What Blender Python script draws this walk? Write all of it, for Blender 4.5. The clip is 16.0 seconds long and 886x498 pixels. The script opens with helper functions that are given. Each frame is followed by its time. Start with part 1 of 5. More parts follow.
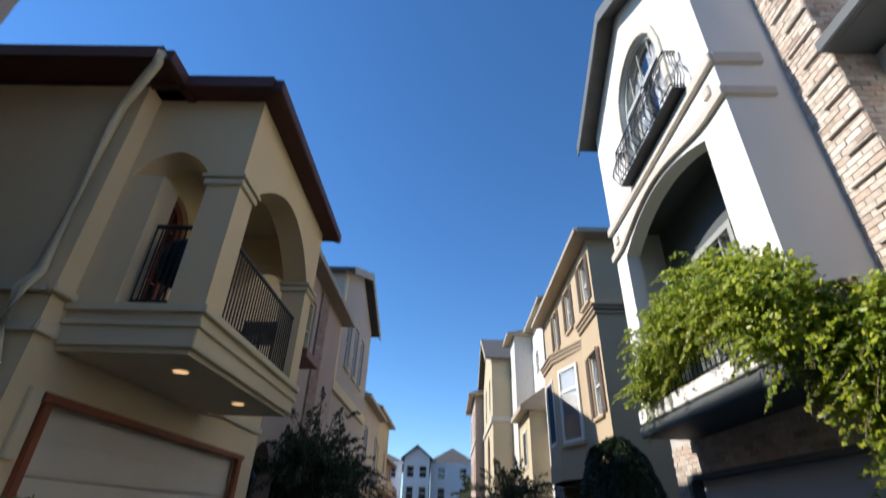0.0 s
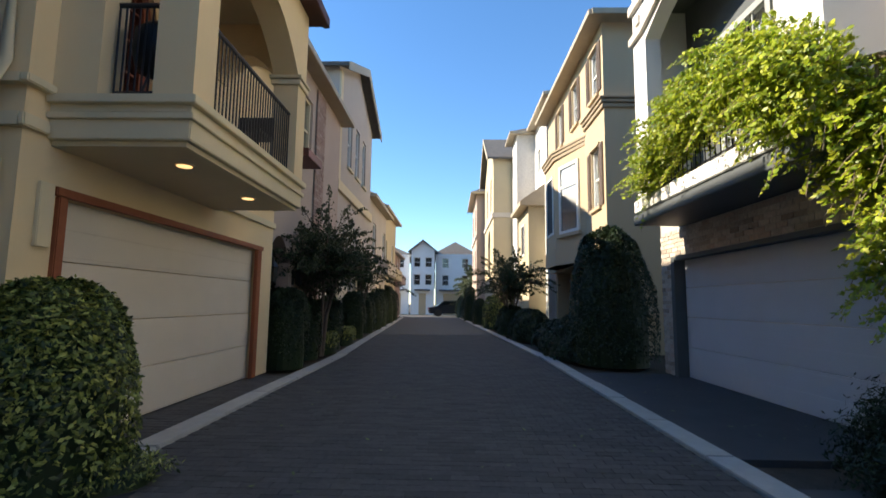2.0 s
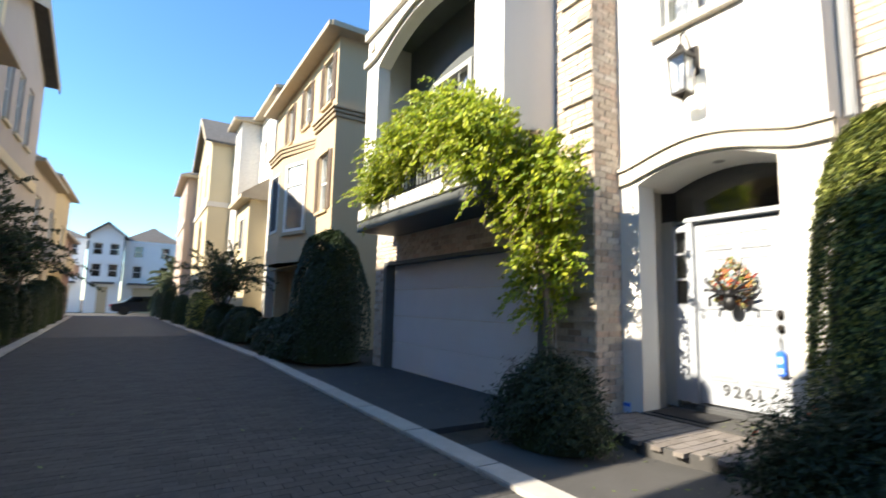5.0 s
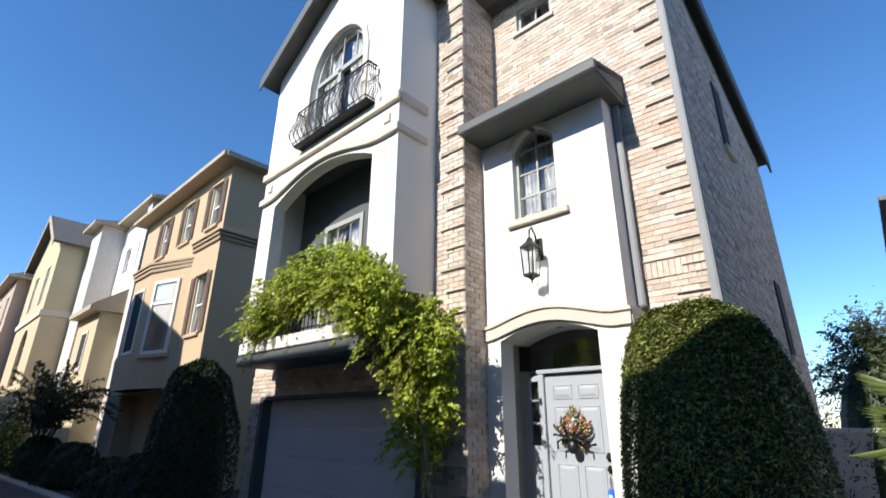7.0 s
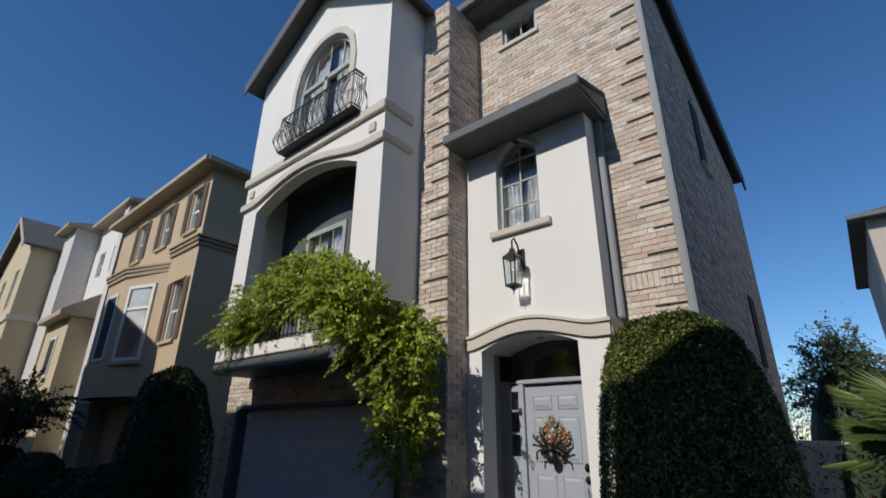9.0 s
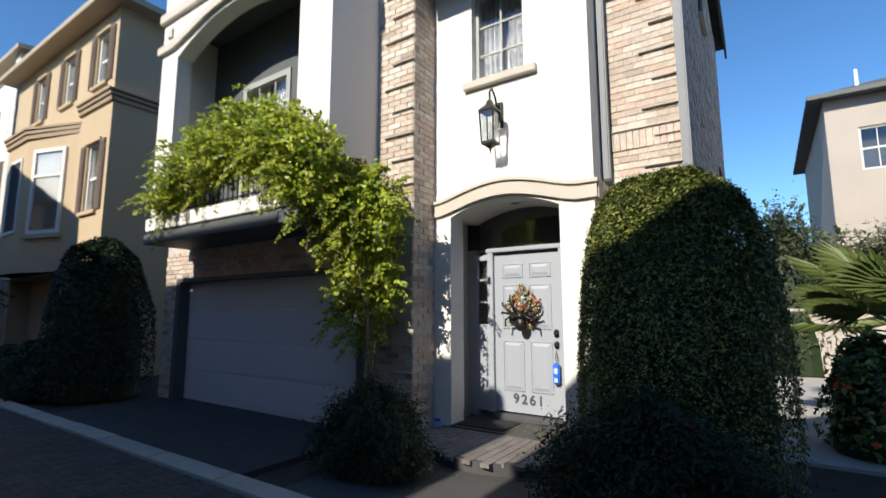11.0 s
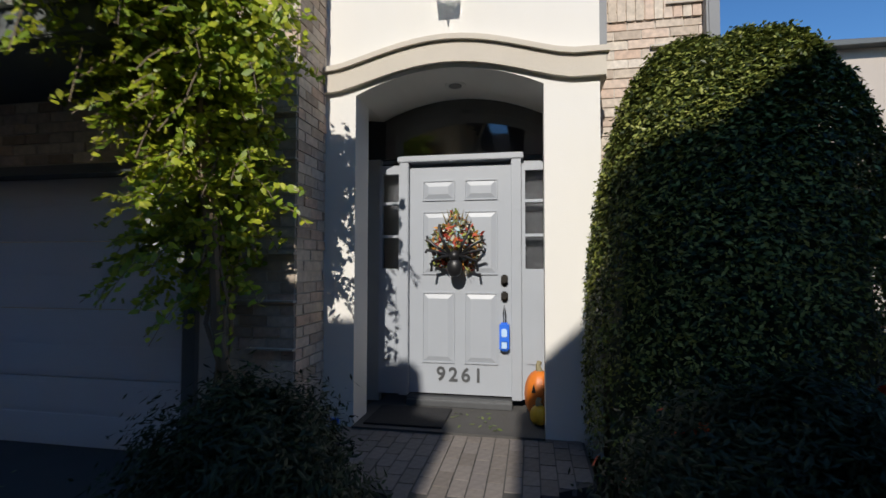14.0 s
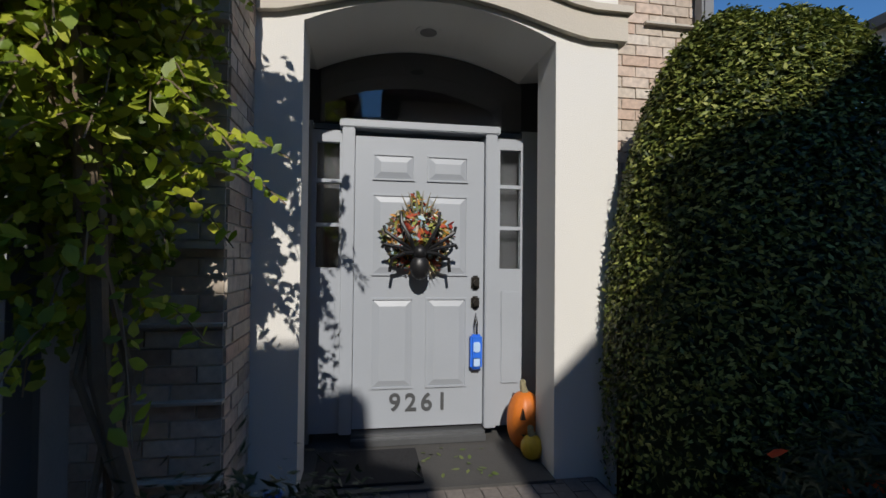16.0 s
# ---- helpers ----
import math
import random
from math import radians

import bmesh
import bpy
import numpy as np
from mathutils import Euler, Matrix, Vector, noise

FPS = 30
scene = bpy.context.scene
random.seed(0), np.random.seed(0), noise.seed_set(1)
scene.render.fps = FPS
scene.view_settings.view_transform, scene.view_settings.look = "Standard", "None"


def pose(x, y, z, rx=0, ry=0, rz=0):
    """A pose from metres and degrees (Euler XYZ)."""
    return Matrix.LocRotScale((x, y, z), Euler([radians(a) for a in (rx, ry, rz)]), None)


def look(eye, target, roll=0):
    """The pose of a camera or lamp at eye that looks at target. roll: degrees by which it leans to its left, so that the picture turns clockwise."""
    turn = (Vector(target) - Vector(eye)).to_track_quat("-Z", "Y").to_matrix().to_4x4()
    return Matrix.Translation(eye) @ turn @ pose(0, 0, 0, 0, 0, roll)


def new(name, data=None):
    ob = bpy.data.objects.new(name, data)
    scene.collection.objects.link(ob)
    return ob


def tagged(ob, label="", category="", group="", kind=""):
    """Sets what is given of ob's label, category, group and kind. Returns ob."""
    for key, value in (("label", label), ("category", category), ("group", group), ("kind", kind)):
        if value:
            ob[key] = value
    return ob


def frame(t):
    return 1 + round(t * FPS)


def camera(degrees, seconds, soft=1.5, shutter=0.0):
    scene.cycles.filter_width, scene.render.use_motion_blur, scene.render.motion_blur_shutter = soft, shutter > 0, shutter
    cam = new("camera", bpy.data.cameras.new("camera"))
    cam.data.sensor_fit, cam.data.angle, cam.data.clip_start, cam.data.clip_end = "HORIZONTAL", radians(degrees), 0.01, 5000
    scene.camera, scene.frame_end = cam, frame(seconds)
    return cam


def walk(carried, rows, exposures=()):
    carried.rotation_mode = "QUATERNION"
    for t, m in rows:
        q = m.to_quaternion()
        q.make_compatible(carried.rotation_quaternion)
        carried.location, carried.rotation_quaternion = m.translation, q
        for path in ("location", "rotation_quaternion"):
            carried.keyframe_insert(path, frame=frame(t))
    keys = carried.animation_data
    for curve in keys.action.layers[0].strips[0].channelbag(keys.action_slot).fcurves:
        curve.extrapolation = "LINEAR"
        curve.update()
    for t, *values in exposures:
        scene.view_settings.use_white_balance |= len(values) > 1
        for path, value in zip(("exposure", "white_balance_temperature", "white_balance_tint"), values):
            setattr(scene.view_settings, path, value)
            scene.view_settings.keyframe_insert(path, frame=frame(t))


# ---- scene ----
cam = camera(85.8, 16.0, shutter=0.6)
PATH = [
    (0, (-4.564, -2.564, 1.304), (-4.606, -0.829, 2.297), 1.9),
    (0.5, (-4.533, -2.563, 1.276), (-4.583, -0.711, 2.03), 1.9),
    (1, (-4.539, -2.499, 1.274), (-4.595, -0.57, 1.8), 1.6),
    (1.5, (-4.55, -2.467, 1.249), (-4.603, -0.498, 1.595), 1.2),
    (2, (-4.571, -2.461, 1.217), (-4.608, -0.474, 1.44), 0.7),
    (2.5, (-4.587, -2.459, 1.233), (-4.578, -0.464, 1.368), 0.6),
    (3, (-4.605, -2.487, 1.225), (-4.497, -0.493, 1.324), 0.6),
    (3.5, (-4.568, -2.609, 1.185), (-4.295, -0.631, 1.291), 1.1),
    (4, (-4.58, -2.696, 1.169), (-4.062, -0.769, 1.299), 1.9),
    (4.5, (-4.522, -2.518, 1.132), (-3.733, -0.689, 1.313), 1.8),
    (5, (-4.789, -2.699, 1.241), (-3.732, -1.018, 1.475), 1.3),
    (7.5, (-5.511, -3.316, 1.671), (-4.13, -2.089, 2.437), -0.3),
    (8, (-5.514, -3.327, 1.7), (-4.145, -2.115, 2.512), -0.1),
    (8.5, (-5.512, -3.328, 1.663), (-4.133, -2.118, 2.459), 0.4),
    (9, (-5.507, -3.273, 1.596), (-4.088, -2.063, 2.32), 0.6),
    (9.5, (-5.529, -3.162, 1.545), (-4.046, -1.963, 2.148), 0.6),
    (10, (-5.457, -3.016, 1.515), (-3.916, -1.826, 1.974), 0.4),
    (12.5, (-4.225, -1.58, 1.473), (-2.411, -0.739, 1.528), -0.2),
    (13, (-3.993, -1.164, 1.382), (-2.104, -0.511, 1.448), -0.1),
    (13.5, (-3.725, -0.907, 1.315), (-1.793, -0.396, 1.403), -0.0),
    (14, (-3.517, -0.658, 1.338), (-1.552, -0.295, 1.412), 0.1),
    (14.5, (-3.261, -0.428, 1.34), (-1.275, -0.204, 1.415), 0.3),
    (15, (-3.049, -0.137, 1.339), (-1.05, -0.102, 1.412), 0.7),
    (15.5, (-2.848, 0.116, 1.362), (-0.855, -0.033, 1.417), 0.6),
    (16, (-2.658, 0.347, 1.391), (-0.685, 0.024, 1.43), 0.6),
]
walk(cam, [(t, look(eye, target, roll)) for t, eye, target, roll in PATH],
     [(0, 0.8, 6400, 12), (1, 0.9, 6450, 12), (1.5, 1.15, 6900, 12), (2, 1.5, 7400, 11), (3, 2.0, 8000, 9), (4, 2.0, 7900, 9), (5, 1.85, 7400, 9),
      (6.5, 1.3, 6800, 10), (7.5, 0.55, 6400, 12), (8.5, 0.05, 6400, 11), (9.2, -0.15, 6400, 12), (10, 0.1, 6500, 11),
      (12.3, 1.3, 6900, 9), (13.3, 0.9, 6800, 10), (14.3, 0.1, 6500, 11), (16, 0.0, 6450, 11)])

# ---- world, sun ----
SUN_DIR = Vector((1.0, -0.07, -0.68)).normalized()
world = bpy.data.worlds.new("world")
scene.world = world
world.use_nodes = True
wt = world.node_tree
sky = wt.nodes.new("ShaderNodeTexSky")
sky.sky_type = "NISHITA"
sky.sun_disc = False
sky.sun_elevation = math.asin(-SUN_DIR.z)
sky.sun_rotation = math.atan2(-SUN_DIR.x, -SUN_DIR.y)
sky.air_density, sky.dust_density, sky.ozone_density = 1.0, 0.0, 6.0
sky_tone = wt.nodes.new("ShaderNodeHueSaturation")
sky_tone.inputs["Saturation"].default_value = 1.13
wt.links.new(sky.outputs[0], sky_tone.inputs["Color"])
wt.links.new(sky_tone.outputs[0], wt.nodes["Background"].inputs[0])
wt.nodes["Background"].inputs[1].default_value = 0.112
sun = new("sun", bpy.data.lights.new("sun", "SUN"))
sun.data.energy, sun.data.angle, sun.data.color = 3.7, radians(0.55), (1.0, 0.95, 0.87)
sun.rotation_mode = "QUATERNION"
sun.rotation_quaternion = SUN_DIR.to_track_quat("-Z", "Y")
sun.location = (-30, 0, 40)


# ---- materials ----
def mat(name, color, rough=0.8, var=0.15, scale=6.0, fine=90.0, bump=0.15, metal=0.0, dist=0.006, rand=0.0, island=False, streak=0.0, spec=0.5):
    """Principled surface with two scales of variation and fine relief."""
    m = bpy.data.materials.new(name)
    m.use_nodes = True
    nt = m.node_tree
    N, L = nt.nodes, nt.links
    b = N["Principled BSDF"]
    b.inputs["Roughness"].default_value = rough
    b.inputs["Metallic"].default_value = metal
    b.inputs["Specular IOR Level"].default_value = spec
    co = N.new("ShaderNodeTexCoord")
    def noise_tex(s, detail):
        n = N.new("ShaderNodeTexNoise")
        n.inputs["Scale"].default_value = s
        n.inputs["Detail"].default_value = detail
        L.new(co.outputs["Object"], n.inputs["Vector"])
        return n
    big, small = noise_tex(scale, 5), noise_tex(fine, 3)
    if streak:
        mp = N.new("ShaderNodeMapping")
        mp.inputs["Scale"].default_value = (1, 1, streak)
        L.new(co.outputs["Object"], mp.inputs[0])
        L.new(mp.outputs[0], big.inputs["Vector"])
    mix = N.new("ShaderNodeMath")
    mix.operation = "MULTIPLY_ADD"
    mix.inputs[1].default_value = 0.45
    L.new(small.outputs[0], mix.inputs[0])
    L.new(big.outputs[0], mix.inputs[2])
    val = mix.outputs[0]
    if rand:
        oi = N.new("ShaderNodeNewGeometry" if island else "ShaderNodeObjectInfo")
        ad = N.new("ShaderNodeMath")
        ad.operation = "MULTIPLY_ADD"
        ad.inputs[1].default_value = rand
        L.new(oi.outputs["Random Per Island" if island else "Random"], ad.inputs[0])
        L.new(val, ad.inputs[2])
        val = ad.outputs[0]
    mr = N.new("ShaderNodeMapRange")
    mr.inputs["From Min"].default_value = 0.35
    mr.inputs["From Max"].default_value = 1.1 + rand
    mr.inputs["To Min"].default_value = 1 - var
    mr.inputs["To Max"].default_value = 1 + var
    L.new(val, mr.inputs[0])
    mul = N.new("ShaderNodeMix")
    mul.data_type, mul.blend_type = "RGBA", "MULTIPLY"
    mul.inputs[0].default_value = 1.0
    mul.inputs[6].default_value = (*color, 1)
    L.new(mr.outputs[0], mul.inputs[7])
    L.new(mul.outputs[2], b.inputs["Base Color"])
    if bump:
        bp = N.new("ShaderNodeBump")
        bp.inputs["Strength"].default_value = bump
        bp.inputs["Distance"].default_value = dist
        L.new(small.outputs[0], bp.inputs["Height"])
        L.new(bp.outputs[0], b.inputs["Normal"])
    return m


def ramp_mat(name, colors, rough=0.6, island=True, trans=0.0, spec=0.4, steps=False):
    """Colour picked piece by piece from a few tones."""
    m = bpy.data.materials.new(name)
    m.use_nodes = True
    nt = m.node_tree
    N, L = nt.nodes, nt.links
    b = N["Principled BSDF"]
    b.inputs["Roughness"].default_value = rough
    b.inputs["Specular IOR Level"].default_value = spec
    src = N.new("ShaderNodeNewGeometry" if island else "ShaderNodeObjectInfo")
    cr = N.new("ShaderNodeValToRGB")
    el = cr.color_ramp.elements
    cr.color_ramp.interpolation = "CONSTANT" if steps else "LINEAR"
    while len(el) < len(colors):
        el.new(0.5)
    for i, c in enumerate(colors):
        el[i].position = i / (len(colors) if steps else max(1, len(colors) - 1))
        el[i].color = (*c, 1)
    L.new(src.outputs["Random Per Island" if island else "Random"], cr.inputs[0])
    n = N.new("ShaderNodeTexNoise")
    co = N.new("ShaderNodeTexCoord")
    L.new(co.outputs["Object"], n.inputs["Vector"])
    n.inputs["Scale"].default_value = 25
    n.inputs["Detail"].default_value = 5
    mr = N.new("ShaderNodeMapRange")
    mr.inputs["To Min"].default_value, mr.inputs["To Max"].default_value = 0.6, 1.4
    L.new(n.outputs[0], mr.inputs[0])
    mul = N.new("ShaderNodeMix")
    mul.data_type, mul.blend_type = "RGBA", "MULTIPLY"
    mul.inputs[0].default_value = 1.0
    L.new(cr.outputs[0], mul.inputs[6])
    L.new(mr.outputs[0], mul.inputs[7])
    L.new(mul.outputs[2], b.inputs["Base Color"])
    if trans:
        t = N.new("ShaderNodeBsdfTranslucent")
        L.new(mul.outputs[2], t.inputs[0])
        ms = N.new("ShaderNodeMixShader")
        ms.inputs[0].default_value = trans
        L.new(b.outputs[0], ms.inputs[1])
        L.new(t.outputs[0], ms.inputs[2])
        L.new(ms.outputs[0], N["Material Output"].inputs[0])
    return m


M = {
    "white": mat("white_stucco", (0.74, 0.72, 0.67), 0.9, 0.06, 1.2, 160, 0.35, streak=0.3),
    "cream": mat("cream_stucco", (0.76, 0.585, 0.345), 0.9, 0.08, 1.0, 160, 0.35, streak=0.3),
    "creamtrim": mat("cream_trim", (0.68, 0.57, 0.37), 0.85, 0.06, 2, 120, 0.2),
    "tan": mat("tan_stucco", (0.50, 0.385, 0.245), 0.9, 0.08, 1.0, 160, 0.3, streak=0.3),
    "tantrim": mat("tan_trim", (0.34, 0.26, 0.17), 0.85, 0.07, 2, 120, 0.2),
    "sand": mat("sand_trim", (0.56, 0.51, 0.43), 0.85, 0.07, 3, 120, 0.25),
    "yellow": mat("yellow_stucco", (0.54, 0.45, 0.29), 0.9, 0.08, 1.0, 150, 0.3),
    "pinkst": mat("pink_stucco", (0.46, 0.35, 0.28), 0.9, 0.08, 1.0, 150, 0.3),
    "greyst": mat("greige_stucco", (0.47, 0.41, 0.35), 0.9, 0.08, 1.0, 150, 0.3),
    "whitesid": mat("white_siding", (0.78, 0.78, 0.77), 0.8, 0.05, 2, 100, 0.1),
    "roof": mat("asphalt_shingle", (0.10, 0.095, 0.09), 0.95, 0.3, 4, 60, 0.6, dist=0.02),
    "roofbrown": mat("brown_fascia", (0.085, 0.028, 0.018), 0.6, 0.15, 4, 60, 0.1),
    # fascia grey; on the loggia its darkness stands for shade
    "fascia": mat("grey_fascia_and_shade", (0.10, 0.11, 0.11), 0.6, 0.12, 4, 60, 0.1),
    "tanfascia": mat("tan_fascia", (0.42, 0.35, 0.25), 0.7, 0.1, 4, 60, 0.1),
    "greytrim": mat("grey_window_paint", (0.36, 0.37, 0.35), 0.55, 0.08, 5, 80, 0.08),
    "whitetrim": mat("white_trim_paint", (0.70, 0.69, 0.64), 0.6, 0.06, 5, 80, 0.08),
    "pipe": mat("grey_pipe_paint", (0.22, 0.23, 0.24), 0.6, 0.1, 4, 60, 0.1),
    "shutter": mat("brown_shutter", (0.16, 0.115, 0.085), 0.65, 0.12, 5, 80, 0.08),
    "door": mat("pale_grey_door_paint", (0.36, 0.385, 0.42), 0.42, 0.05, 3, 90, 0.05),
    "bronze": mat("dark_bronze", (0.05, 0.045, 0.04), 0.4, 0.2, 20, 90, 0.1, metal=0.8),
    "iron": mat("black_iron", (0.012, 0.013, 0.015), 0.45, 0.2, 20, 90, 0.1, metal=0.4),
    "ironblue": mat("blackened_balcony_rail", (0.015, 0.017, 0.022), 0.45, 0.2, 20, 90, 0.1),
    "garage": mat("white_garage_paint", (0.60, 0.60, 0.61), 0.55, 0.05, 2, 80, 0.08),
    "garagecream": mat("cream_garage_paint", (0.66, 0.58, 0.47), 0.55, 0.05, 2, 80, 0.08),
    "rust": mat("rust_red_wood", (0.27, 0.075, 0.030), 0.6, 0.2, 6, 70, 0.12),
    "redwood": mat("red_stained_wood", (0.19, 0.05, 0.025), 0.5, 0.2, 6, 70, 0.12),
    "concrete": mat("kerb_concrete", (0.42, 0.40, 0.36), 0.9, 0.22, 5, 70, 0.4, rand=0.2),
    "asphalt": mat("grey_paving", (0.07, 0.067, 0.063), 0.85, 0.25, 2.5, 55, 0.5),
    "drive": mat("dark_driveway", (0.045, 0.047, 0.05), 0.85, 0.25, 2.5, 55, 0.5),
    "soil": mat("garden_soil", (0.06, 0.045, 0.032), 0.95, 0.35, 8, 60, 0.8, dist=0.02),
    "mortar": mat("mortar", (0.52, 0.48, 0.42), 0.95, 0.15, 6, 80, 0.4),
    # near-black: the darkness of unlit rooms and recesses put into a colour
    "dark": mat("unlit_room_black", (0.03, 0.03, 0.032), 0.9, 0.1, 3, 40, 0),
    "curtain": mat("pale_curtain", (0.24, 0.235, 0.225), 0.9, 0.08, 5, 80, 0.1),
    "bark": mat("tree_bark", (0.13, 0.10, 0.075), 0.9, 0.3, 12, 80, 0.6),
    "twig": mat("vine_twig", (0.20, 0.15, 0.10), 0.9, 0.2, 12, 80, 0.4),
    "mat": mat("black_door_mat", (0.018, 0.018, 0.02), 0.98, 0.3, 30, 200, 0.8),
    "pumpkin": mat("orange_pumpkin_skin", (0.62, 0.17, 0.02), 0.45, 0.2, 6, 40, 0.15),
    "yellowp": mat("yellow_gourd_skin", (0.66, 0.42, 0.03), 0.45, 0.2, 6, 40, 0.15),
    "stem": mat("dry_stem", (0.22, 0.19, 0.11), 0.9, 0.2, 20, 80, 0.3),
    "black": mat("black_plastic", (0.012, 0.012, 0.013), 0.4, 0.15, 12, 80, 0.1),
    "blue": mat("blue_plastic", (0.03, 0.16, 0.72), 0.35, 0.06, 12, 80, 0.05),
    "bluepale": mat("pale_blue_label", (0.45, 0.62, 0.85), 0.5, 0.05, 12, 80, 0),
    "steel": mat("zinc_digit", (0.14, 0.145, 0.15), 0.4, 0.08, 20, 80, 0.05, metal=0.5),
    "carblack": mat("dark_car_paint", (0.02, 0.023, 0.03), 0.2, 0.1, 5, 50, 0),
    "rubber": mat("tyre_rubber", (0.015, 0.015, 0.015), 0.85, 0.2, 20, 80, 0.3),
    "bamboo": mat("white_pvc", (0.75, 0.75, 0.73), 0.5, 0.05, 6, 60, 0),
    "brick": ramp_mat("pale_brick", [(0.34, 0.27, 0.21), (0.54, 0.46, 0.38), (0.62, 0.55, 0.46), (0.48, 0.40, 0.32), (0.56, 0.42, 0.33), (0.66, 0.60, 0.52)], 0.9),
    "brickob": ramp_mat("pale_brick_single", [(0.34, 0.27, 0.21), (0.54, 0.46, 0.38), (0.62, 0.55, 0.46), (0.48, 0.40, 0.32), (0.56, 0.42, 0.33), (0.66, 0.60, 0.52)], 0.9, island=False),
    "brickred": ramp_mat("pinkish_brick", [(0.30, 0.18, 0.14), (0.38, 0.25, 0.20), (0.34, 0.22, 0.17), (0.44, 0.32, 0.26)], 0.9),
    "brickwhite": ramp_mat("whitewashed_brick", [(0.62, 0.59, 0.54), (0.70, 0.68, 0.63), (0.55, 0.52, 0.48)], 0.9),
    "paver": ramp_mat("grey_paver", [(0.06, 0.057, 0.053), (0.074, 0.07, 0.065), (0.09, 0.085, 0.078), (0.067, 0.064, 0.062)], 0.9),
    "paverob": ramp_mat("grey_paver_single", [(0.06, 0.057, 0.053), (0.074, 0.07, 0.065), (0.09, 0.085, 0.078), (0.067, 0.064, 0.062)], 0.9, island=False),
    "paverwarm": ramp_mat("porch_paver", [(0.15, 0.13, 0.115), (0.21, 0.185, 0.165), (0.18, 0.16, 0.15)], 0.9, island=False),
    "leafhedge": ramp_mat("hedge_leaf", [(0.018, 0.03, 0.007), (0.048, 0.07, 0.014), (0.19, 0.23, 0.045), (0.42, 0.43, 0.11)], 0.45, trans=0.2),
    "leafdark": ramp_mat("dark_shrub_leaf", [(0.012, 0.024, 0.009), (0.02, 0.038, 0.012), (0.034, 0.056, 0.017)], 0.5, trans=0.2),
    "leafvine": ramp_mat("vine_leaf", [(0.14, 0.23, 0.02), (0.24, 0.33, 0.025), (0.36, 0.43, 0.03), (0.52, 0.54, 0.05), (0.09, 0.16, 0.02)], 0.42, trans=0.38),
    "leaftree": ramp_mat("tree_leaf", [(0.035, 0.05, 0.022), (0.055, 0.075, 0.03), (0.08, 0.09, 0.035)], 0.6, trans=0.25),
    "leaffar": ramp_mat("pale_tree_leaf", [(0.10, 0.13, 0.06), (0.15, 0.18, 0.09), (0.20, 0.20, 0.11)], 0.6, trans=0.3),
    "palm": ramp_mat("palm_leaf", [(0.09, 0.13, 0.03), (0.14, 0.19, 0.05), (0.18, 0.21, 0.07)], 0.5, trans=0.25),
    "flower": ramp_mat("red_flower", [(0.5, 0.03, 0.02), (0.6, 0.10, 0.02)], 0.6, trans=0.2),
    "flora": ramp_mat("autumn_wreath_flora", [(0.40, 0.05, 0.03), (0.55, 0.26, 0.05), (0.34, 0.36, 0.08), (0.72, 0.66, 0.52), (0.40, 0.55, 0.60), (0.50, 0.10, 0.05), (0.06, 0.05, 0.03), (0.16, 0.20, 0.06), (0.03, 0.025, 0.02)], 0.6, trans=0.15, steps=True),
    "tag": mat("red_lamp", (0.5, 0.02, 0.02), 0.4, 0.05, 10, 60, 0),
}
glass = bpy.data.materials.new("window_glass")
glass.use_nodes = True
gb = glass.node_tree.nodes["Principled BSDF"]
gb.inputs["Base Color"].default_value = (0.9, 0.94, 0.96, 1)
gb.inputs["Roughness"].default_value = 0.03
gb.inputs["Transmission Weight"].default_value = 1.0
gb.inputs["IOR"].default_value = 1.6
M["glass"] = glass
lampm = bpy.data.materials.new("lit_downlight")
lampm.use_nodes = True
lb = lampm.node_tree.nodes["Principled BSDF"]
lb.inputs["Emission Color"].default_value = (1.0, 0.62, 0.28, 1)
lb.inputs["Emission Strength"].default_value = 0.55
M["lamp"] = lampm


# ---- mesh helpers ----
def bx(bm, x0, x1, y0, y1, z0, z1, bev=0.0):
    m = Matrix.Translation(((x0 + x1) / 2, (y0 + y1) / 2, (z0 + z1) / 2)) @ Matrix.Diagonal((abs(x1 - x0), abs(y1 - y0), abs(z1 - z0), 1))
    r = bmesh.ops.create_cube(bm, size=1, matrix=m)
    if bev:
        es = list({e for v in r["verts"] for e in v.link_edges})
        bmesh.ops.bevel(bm, geom=es, offset=bev, segments=2, affect="EDGES")
    return bm


def B(x0, x1, y0, y1, z0, z1, bev=0.0):
    return bx(bmesh.new(), x0, x1, y0, y1, z0, z1, bev)


def prism(bm, poly, a0, a1, axis="x"):
    """A flat outline pushed out along an axis: (y, z) along x, (x, z) along y, (x, y) along z."""
    def at(p, a):
        return {"x": (a, p[0], p[1]), "y": (p[0], a, p[1]), "z": (p[0], p[1], a)}[axis]
    v0 = [bm.verts.new(at(p, a0)) for p in poly]
    v1 = [bm.verts.new(at(p, a1)) for p in poly]
    fs = [bm.faces.new(v0), bm.faces.new(v1[::-1])]
    for i in range(len(poly)):
        j = (i + 1) % len(poly)
        fs.append(bm.faces.new((v0[j], v0[i], v1[i], v1[j])))
    bmesh.ops.recalc_face_normals(bm, faces=fs)
    bmesh.ops.triangulate(bm, faces=fs[:2])
    return bm


